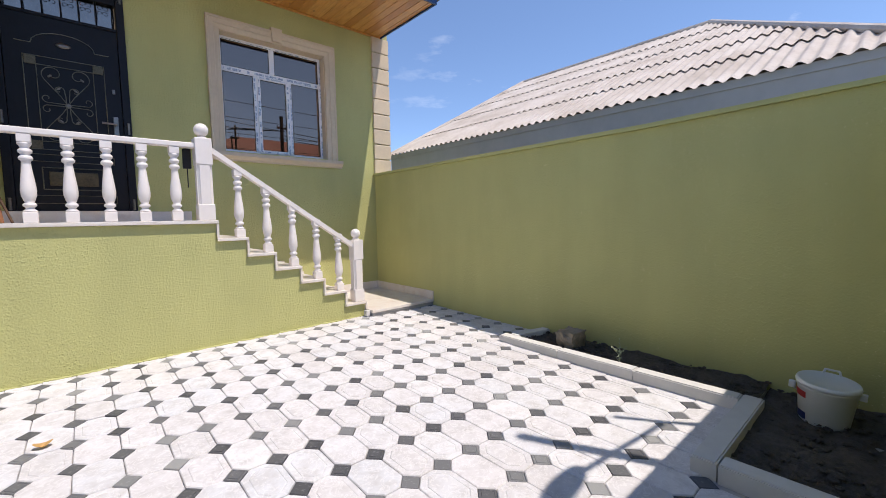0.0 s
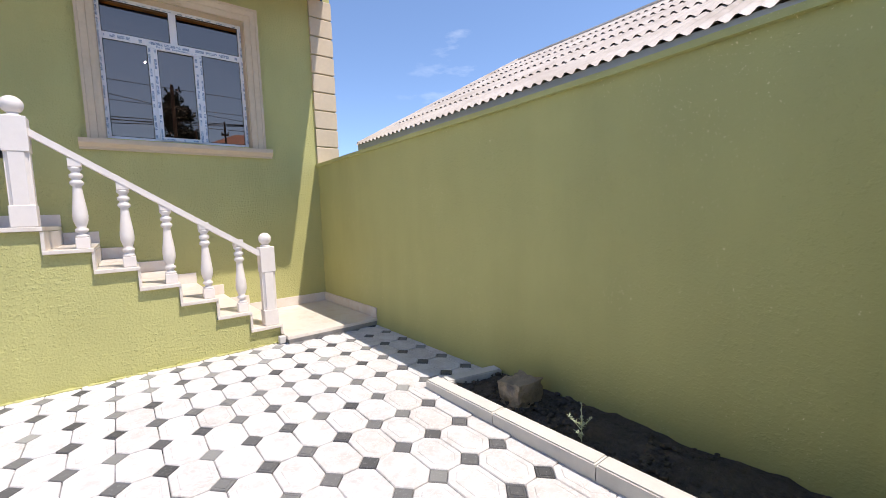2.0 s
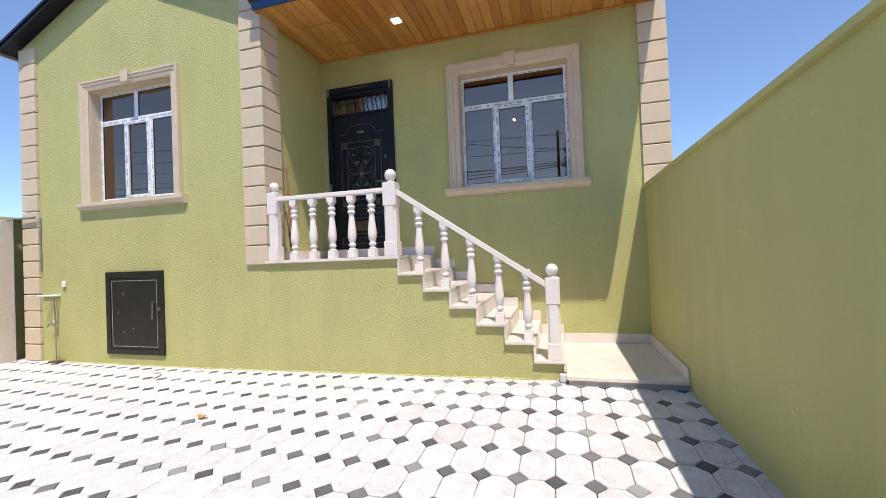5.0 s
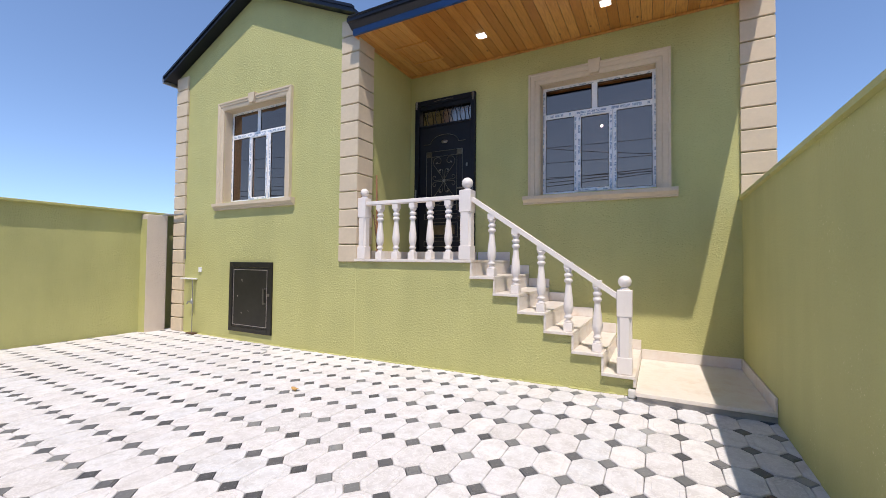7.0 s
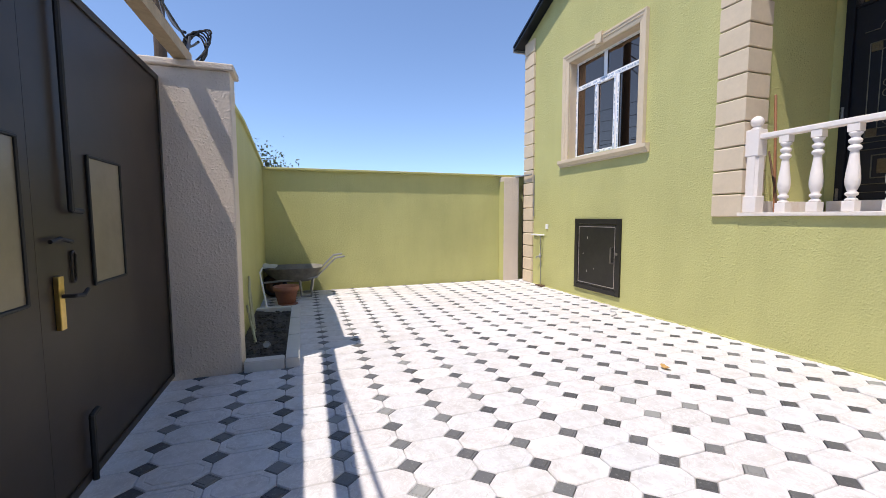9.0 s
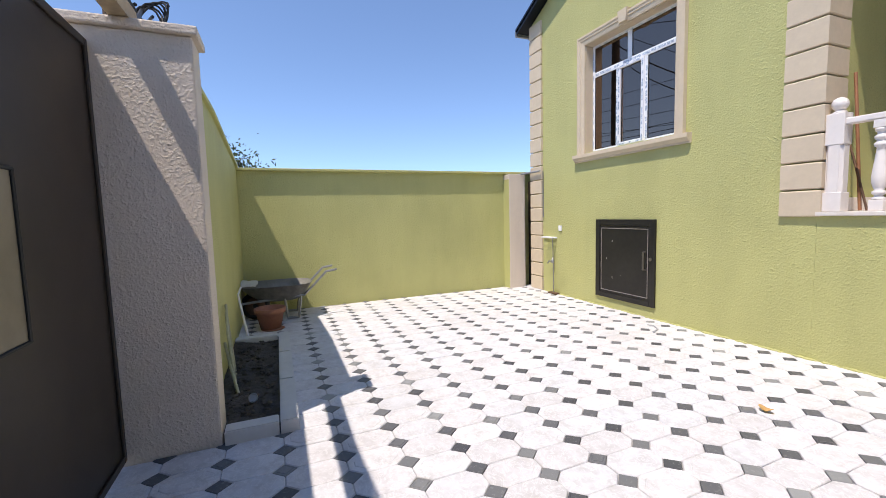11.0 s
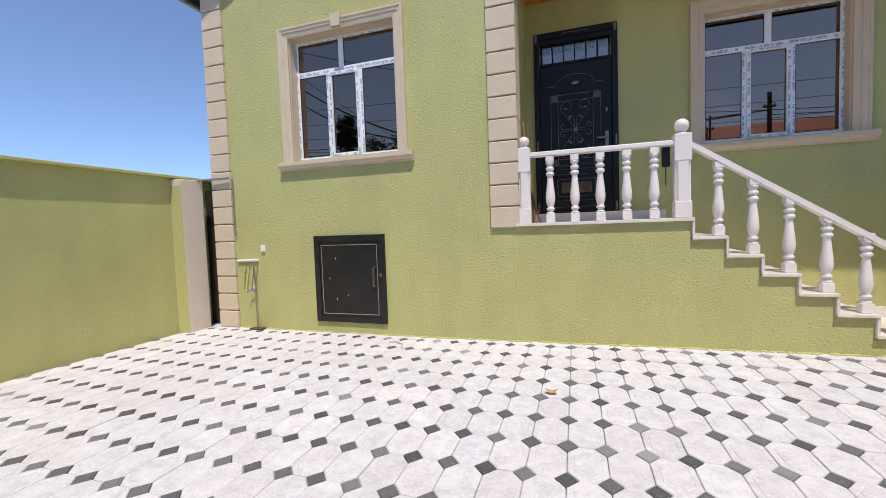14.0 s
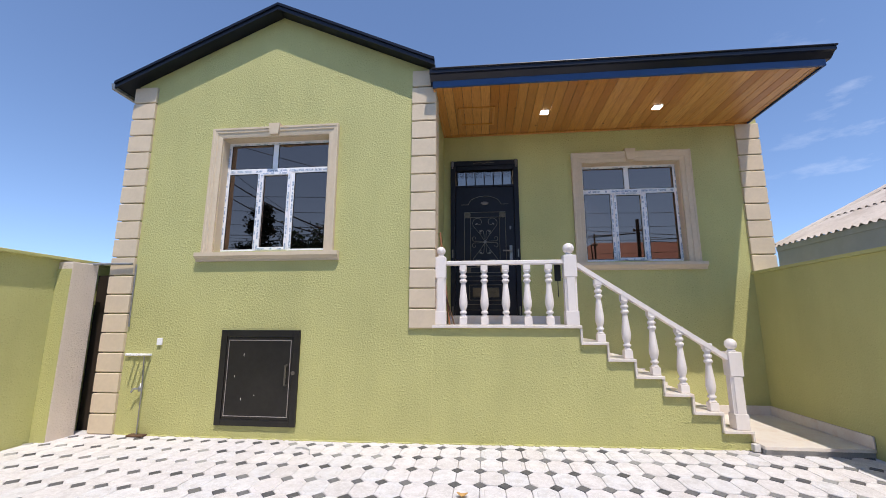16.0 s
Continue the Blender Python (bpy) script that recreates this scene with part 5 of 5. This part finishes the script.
e0, e1, e2, e3 = (EX, NY0, EZ), (EX, NY1, EZ), (14.7, NY1, EZ), (14.7, NY0, EZ)
r0, r1 = (RXN, RY0, RZN), (RXN, RY1, RZN)
for q in ((e0, e1, r0, r1), (e2, e3, r1, r0), (e3, e0, r0, r0)):
    part("roof_sheet", corrugated(*q), mat_slate_roof, nb, "weathered corrugated sheets")
for q in ((e0, r0), (e1, r1), (r0, r1), (e2, r1), (e3, r0)):
    part("ridge_cap", tube(bmesh.new(), [Vector(p) + Vector((0, 0, 0.02)) for p in q], 0.045, 8), mat_slate_roof, nb)


# trees and house across the street
def tree(x, y, h, crown_r, seed, conifer, label):
    t = thing("tree", (x, y, -0.16), label, "tree")
    rs = random.Random(seed)
    bm = rod(bmesh.new(), (x, y, -0.16), (x, y, h * (0.92 if conifer else 0.6)), 0.14, 8, 0.03)
    tips = []
    for i in range(60 if conifer else 30):
        z = h * (rs.uniform(0.2, 0.95) if conifer else rs.uniform(0.35, 0.6))
        a = rs.uniform(0, 6.28)
        ln = crown_r * ((1.05 - z / h) if conifer else rs.uniform(0.5, 0.9))
        e = Vector((x + ln * math.cos(a), y + ln * math.sin(a), z + (0.15 * ln if conifer else rs.uniform(0.2, 0.5) * h * 0.6)))
        rod(bm, (x, y, z), e, 0.03, 5, 0.008)
        tips.append((Vector((x, y, z)), e))
    part("trunk", bm, mat_bark, t)
    bm = bmesh.new()
    ls = 0.5 if h < 4 else 1.0
    for k in range(6500 if conifer else 11000):
        p, e = rs.choice(tips)
        c = p.lerp(e, rs.uniform(0.25, 1.05)) + Vector((rs.gauss(0, 1), rs.gauss(0, 1), rs.gauss(0, 1))) * (0.13 if conifer else 0.2)
        u = Vector((rs.gauss(0, 1), rs.gauss(0, 1), rs.gauss(0, 1))).normalized() * rs.uniform(0.06, 0.13) * ls
        v = u.cross(Vector((rs.gauss(0, 1), rs.gauss(0, 1), 1))).normalized() * rs.uniform(0.03, 0.06) * ls
        bm.faces.new([bm.verts.new(c - u), bm.verts.new(c + v), bm.verts.new(c + u), bm.verts.new(c - v)])
    part("crown", bm, mat_conifer if conifer else mat_leaf, t)
    return t


tree(-11.4, -10, 7.5, 2.6, 1, True, "tall dark conifer across the street")
tree(-9.0, -11, 6.9, 1.9, 2, False, "dark leafy tree across the street")
tree(3.8, -8.6, 6.7, 1.9, 3, True, "tall dark conifer across the street")
tree(-9.4, -0.75, 3.3, 1.05, 4, False, "leafy green bush beyond the yard wall")
oh = thing("street_house", (9, -14, 0), "low house with a red roof across the street", "house")
part("house_wall", boxed(4, 18, -22, -14, -0.16, 4.6), mat_house_far, oh)
bm = bmesh.new()
va = [bm.verts.new(p) for p in ((3.6, -13.6, 4.6), (18.4, -13.6, 4.6), (18.4, -22.4, 4.6), (3.6, -22.4, 4.6), (8, -18, 6.9), (14, -18, 6.9))]
for f in ((0, 1, 5, 4), (1, 2, 5), (2, 3, 4, 5), (3, 0, 4), (3, 2, 1, 0)):
    bm.faces.new([va[i] for i in f])
part("roof", bm, mat_red_roof, oh, "red metal hip roof")


def utility_pole(x, y, h, r, label, arm=0.5):
    t = thing("utility_pole", (x, y, -0.16), label, "utility pole", "street poles")
    part("pole", rod(bmesh.new(), (x, y, -0.16), (x, y, h), r, 12, r * 0.8), mat_bark, t)
    part("cross_arm", boxed(x - arm, x + arm, y - 0.04, y + 0.04, h - 0.6, h - 0.52), mat_rust, t)
    for dx in (-0.8 * arm, 0, 0.8 * arm):
        part("insulator", lathe(bmesh.new(), [(0.025, 0), (0.04, 0.03), (0.02, 0.06), (0.03, 0.09)], 8, (x + dx, y, h - 0.52)), mat_pvc, t)
    return t


utility_pole(-10.5, -2.95, 8.5, 0.17, "dark wooden utility pole with cable coil beyond the gate")
utility_pole(7.6, -8.5, 6.3, 0.10, "dark utility pole across the street", 0.22)
utility_pole(5.5, -8.5, 5.6, 0.05, "thin dark utility pole across the street", 0.15)
coil = thing("cable_coil", (-4.0, -0.85, 3.45), "black cable coil hung on the drop wire", "cable")
for k in range(6):
    bm = bmesh.new()
    pts = [(-4.0 + 0.03 * math.sin(k * 2 + i), -0.85 + (0.13 + 0.015 * k) * math.cos(i * math.pi / 8), 3.45 + (0.19 + 0.018 * k) * math.sin(i * math.pi / 8 + 0.2 * k)) for i in range(17)]
    part("loop", tube(bm, pts, 0.011, 6), mat_black, coil)


def cable(a, b, sag, r=0.012):
    a, b = Vector(a), Vector(b)
    pts = []
    for i in range(17):
        u = i / 16
        p = a.lerp(b, u)
        p.z -= 4 * sag * u * (1 - u)
        pts.append(p)
    t = thing("overhead_cable", tuple(a), "black overhead cable between street poles", "cable", "overhead cables")
    part("wire", tube(bmesh.new(), pts, r, 6), mat_black, t)


for k in range(3):
    cable((-26, -8.5 - k * 0.2, 6.0 - 0.3 * k), (7.6, -8.5, 5.6), 0.5 + 0.1 * k, 0.016)
    cable((7.6, -8.5, 5.6 - 0.2 * k), (30, -9, 6.0), 0.5, 0.016)
for k in range(4):
    cable((-20, -7.5 - 0.5 * k, 7.4 - 0.45 * k), (24, -8.0 - 0.3 * k, 6.4 - 0.3 * k), 0.35 + 0.25 * k, 0.011)
cable((-10.5, -2.95, 8.0), (7.6, -8.5, 5.6), 0.7)
cable((-10.5, -2.95, 7.8), (-12, -30, 8.0), 0.6)
cable((-10.5, -2.95, 7.4), (-4.0, -0.95, 3.65), 0.3, 0.02)
cable((-10.5, -2.95, 7.0), (-4.0, -0.8, 3.55), 0.5, 0.016)
cable((-4.0, -0.9, 3.6), (-1.4, -0.4, 2.5), 0.06, 0.018)
cable((-4.0, -0.9, 3.5), (1.75, -0.36, 2.72), 0.05, 0.012)

# short pole outside the yard wall
up = thing("utility_pole", (2.8, -0.47, -0.16), "short dark steel pole just outside the yard wall", "pole")
part("shaft", rod(bmesh.new(), (2.8, -0.47, -0.16), (2.8, -0.47, 4.58), 0.048, 14, 0.036), mat_rust, up)
part("cap", rod(bmesh.new(), (2.8, -0.47, 4.575), (2.8, -0.47, 4.62), 0.042, 14, 0.03), mat_black, up)
# added out of view: post, arm and blob shaped to throw the paver shadows
br = thing("gate_lamp", (3.26, -0.18, 2.04), "unseen bracket shape on the yard wall, added to cast a shadow on the pavers", "lamp")
part("post", tube(bmesh.new(), [(3.27, -0.16, 2.04), (3.26, -0.28, 2.7), (3.2, -0.3, 3.55)], 0.02), mat_rust, br)
part("arm", tube(bmesh.new(), [(3.22, -0.3, 3.0), (2.5, -0.3, 3.2)], 0.018), mat_rust, br)
bm = lathe(bmesh.new(), [(0.002, -0.12), (0.09, -0.11), (0.15, -0.05), (0.16, 0.0), (0.12, 0.07), (0.06, 0.12), (0.002, 0.13)], 18)
bmesh.ops.transform(bm, matrix=Matrix.Translation((2.3, -0.29, 3.18)) @ Matrix.Rotation(radians(-18), 4, 'Y') @ Matrix.Diagonal((1.5, 0.4, 0.6, 1)), verts=bm.verts)
part("shadow_blob", bm, mat_black, br)

# mortar crumbs along the foot of the house wall, conduit stub by the stair
rs = random.Random(21)
bm = bmesh.new()
for i in range(330):
    x = rs.uniform(HL + 0.3, TIPS[6])
    s_ = rs.uniform(0.006, 0.02)
    bmesh.ops.create_icosphere(bm, subdivisions=1, radius=s_, matrix=Matrix.Translation((x, FY - rs.uniform(0, 0.02), floor_z(x, FY) + 0.004)) @ Matrix.Diagonal((rs.uniform(1, 3.5), 0.9, 0.7, 1)))
tagged(part("mortar_crumbs", bm, mat_green), "green mortar crumbs along the wall foot", "mortar", "", "stuff")
cs = thing("conduit_stub", (2.69, 4.42, 0.05), "small grey conduit stub at the stair foot", "conduit")
part("stub", boxed(2.65, 2.71, 4.40, 4.46, 0.055, 0.125, bev=0.006), mat_kerb, cs)

# ---- paving ----
TX, TY = 0.2045, 0.3155
OX, OY = -0.043, 2.478
DDX, DDY, GAP = 0.060, 0.066, 0.0018


def octagon(inset, z):
    a, b = TX / 2 - inset, TY / 2 - inset
    k = inset * 0.45
    return [(-a, -b + DDY - k, z), (-a, b - DDY + k, z), (-a + DDX - k, b, z), (a - DDX + k, b, z), (a, b - DDY + k, z), (a, -b + DDY - k, z), (a - DDX + k, -b, z), (-a + DDX - k, -b, z)]


def diamond(inset, z):
    a, b = DDX - inset, DDY - inset
    return [(-a, 0, z), (0, b, z), (a, 0, z), (0, -b, z)]


def ring_mesh(rings):
    verts, faces = [], []
    k = len(rings[0])
    for r in rings:
        verts += r
    for j in range(len(rings) - 1):
        for i in range(k):
            faces.append((j * k + i, j * k + (i + 1) % k, (j + 1) * k + (i + 1) % k, (j + 1) * k + i))
    faces.append(tuple((len(rings) - 1) * k + i for i in range(k)))
    return verts, [tuple(reversed(f)) for f in faces]


OCT = [ring_mesh([octagon(GAP, -0.05), octagon(GAP, -0.005), octagon(GAP + 0.004, 0.0)]),
       ring_mesh([octagon(GAP, -0.05), octagon(GAP, -0.005), octagon(GAP + 0.004, 0.0), octagon(0.030, 0.0), octagon(0.033, -0.0025), octagon(0.037, -0.0025), octagon(0.040, 0.0005)])]
DIA = [ring_mesh([diamond(GAP * 1.3, -0.05), diamond(GAP * 1.3, -0.006), diamond(GAP * 1.3 + 0.004, -0.001)]),
       ring_mesh([diamond(GAP * 1.3, -0.05), diamond(GAP * 1.3, -0.006), diamond(GAP * 1.3 + 0.004, -0.001), diamond(0.016, -0.001), diamond(0.018, -0.003), diamond(0.022, -0.003), diamond(0.024, 0.0)])]


def in_bed(x, y):
    if x > 3.22 and y < 2.53:
        return True
    if x > 2.30 and y < 0.60:
        return True
    if x < -1.30 and x > -3.38 and y < 0.30:
        return True
    if x > 2.74 and y > 4.40:
        return True
    return x < LX - 0.05 or x > RX + 0.06 or y > FY + 0.09 or y < -0.75 or (y < -0.35 and not PLX - 0.05 < x < PRX + 0.05)


def data_mesh(name, vf, material):
    me_ = bpy.data.meshes.new(name)
    me_.from_pydata(vf[0], [], vf[1])
    me_.materials.append(material)
    return me_


pave = thing("pavement", (-0.5, 2.0, 0), "courtyard of white octagonal pavers with dark square insets", "pavement", kind="structure")
rs = random.Random(11)
for shapes, mats_, nm, rest_nm, offx, offy, label in ((OCT, (mat_oct, mat_oct_rest), "octagon_paver", "far_octagon_pavers", TX / 2, TY / 2, "white octagonal pavers"),
                                                     (DIA, (mat_dia, mat_dia_rest), "inset_paver", "far_inset_pavers", 0, 0, "dark square inset pavers")):
    cells = []
    for i in range(-26, 20):
        for j in range(-11, 8):
            x, y = OX + TX * i + offx, OY + TY * j + offy
            if not in_bed(x, y):
                cells.append((x, y))
    cells.sort(key=lambda c: math.hypot((c[0] - 1.0) / 2.4, c[1] - 2.3))
    mm = [data_mesh(nm, s_, mats_[0]) for s_ in shapes]
    verts, faces = [], []
    for k, (x, y) in enumerate(cells):
        var = 1 if rs.random() < (0.45 if shapes is OCT else 0.4) else 0
        z = floor_z(x, y) + rs.uniform(-0.002, 0.002)
        if k < 300:
            ob = new(nm, mm[var])
            ob.parent = pave
            ob.matrix_parent_inverse = pave.matrix_basis.inverted()
            ob.matrix_basis = Matrix.Translation((x, y, z)) @ Euler((rs.gauss(0, 0.006), rs.gauss(0, 0.006), rs.gauss(0, 0.008))).to_matrix().to_4x4()
        else:
            v0 = len(verts)
            verts += [(x + a, y + b, z + c) for a, b, c in shapes[var][0]]
            faces += [tuple(v0 + q_ for q_ in f) for f in shapes[var][1]]
    ob = new(rest_nm, data_mesh(rest_nm, (verts, faces), mats_[1]))
    ob.parent = pave
    ob.matrix_parent_inverse = pave.matrix_basis.inverted()
    tagged(ob, label, "", "", "stuff")
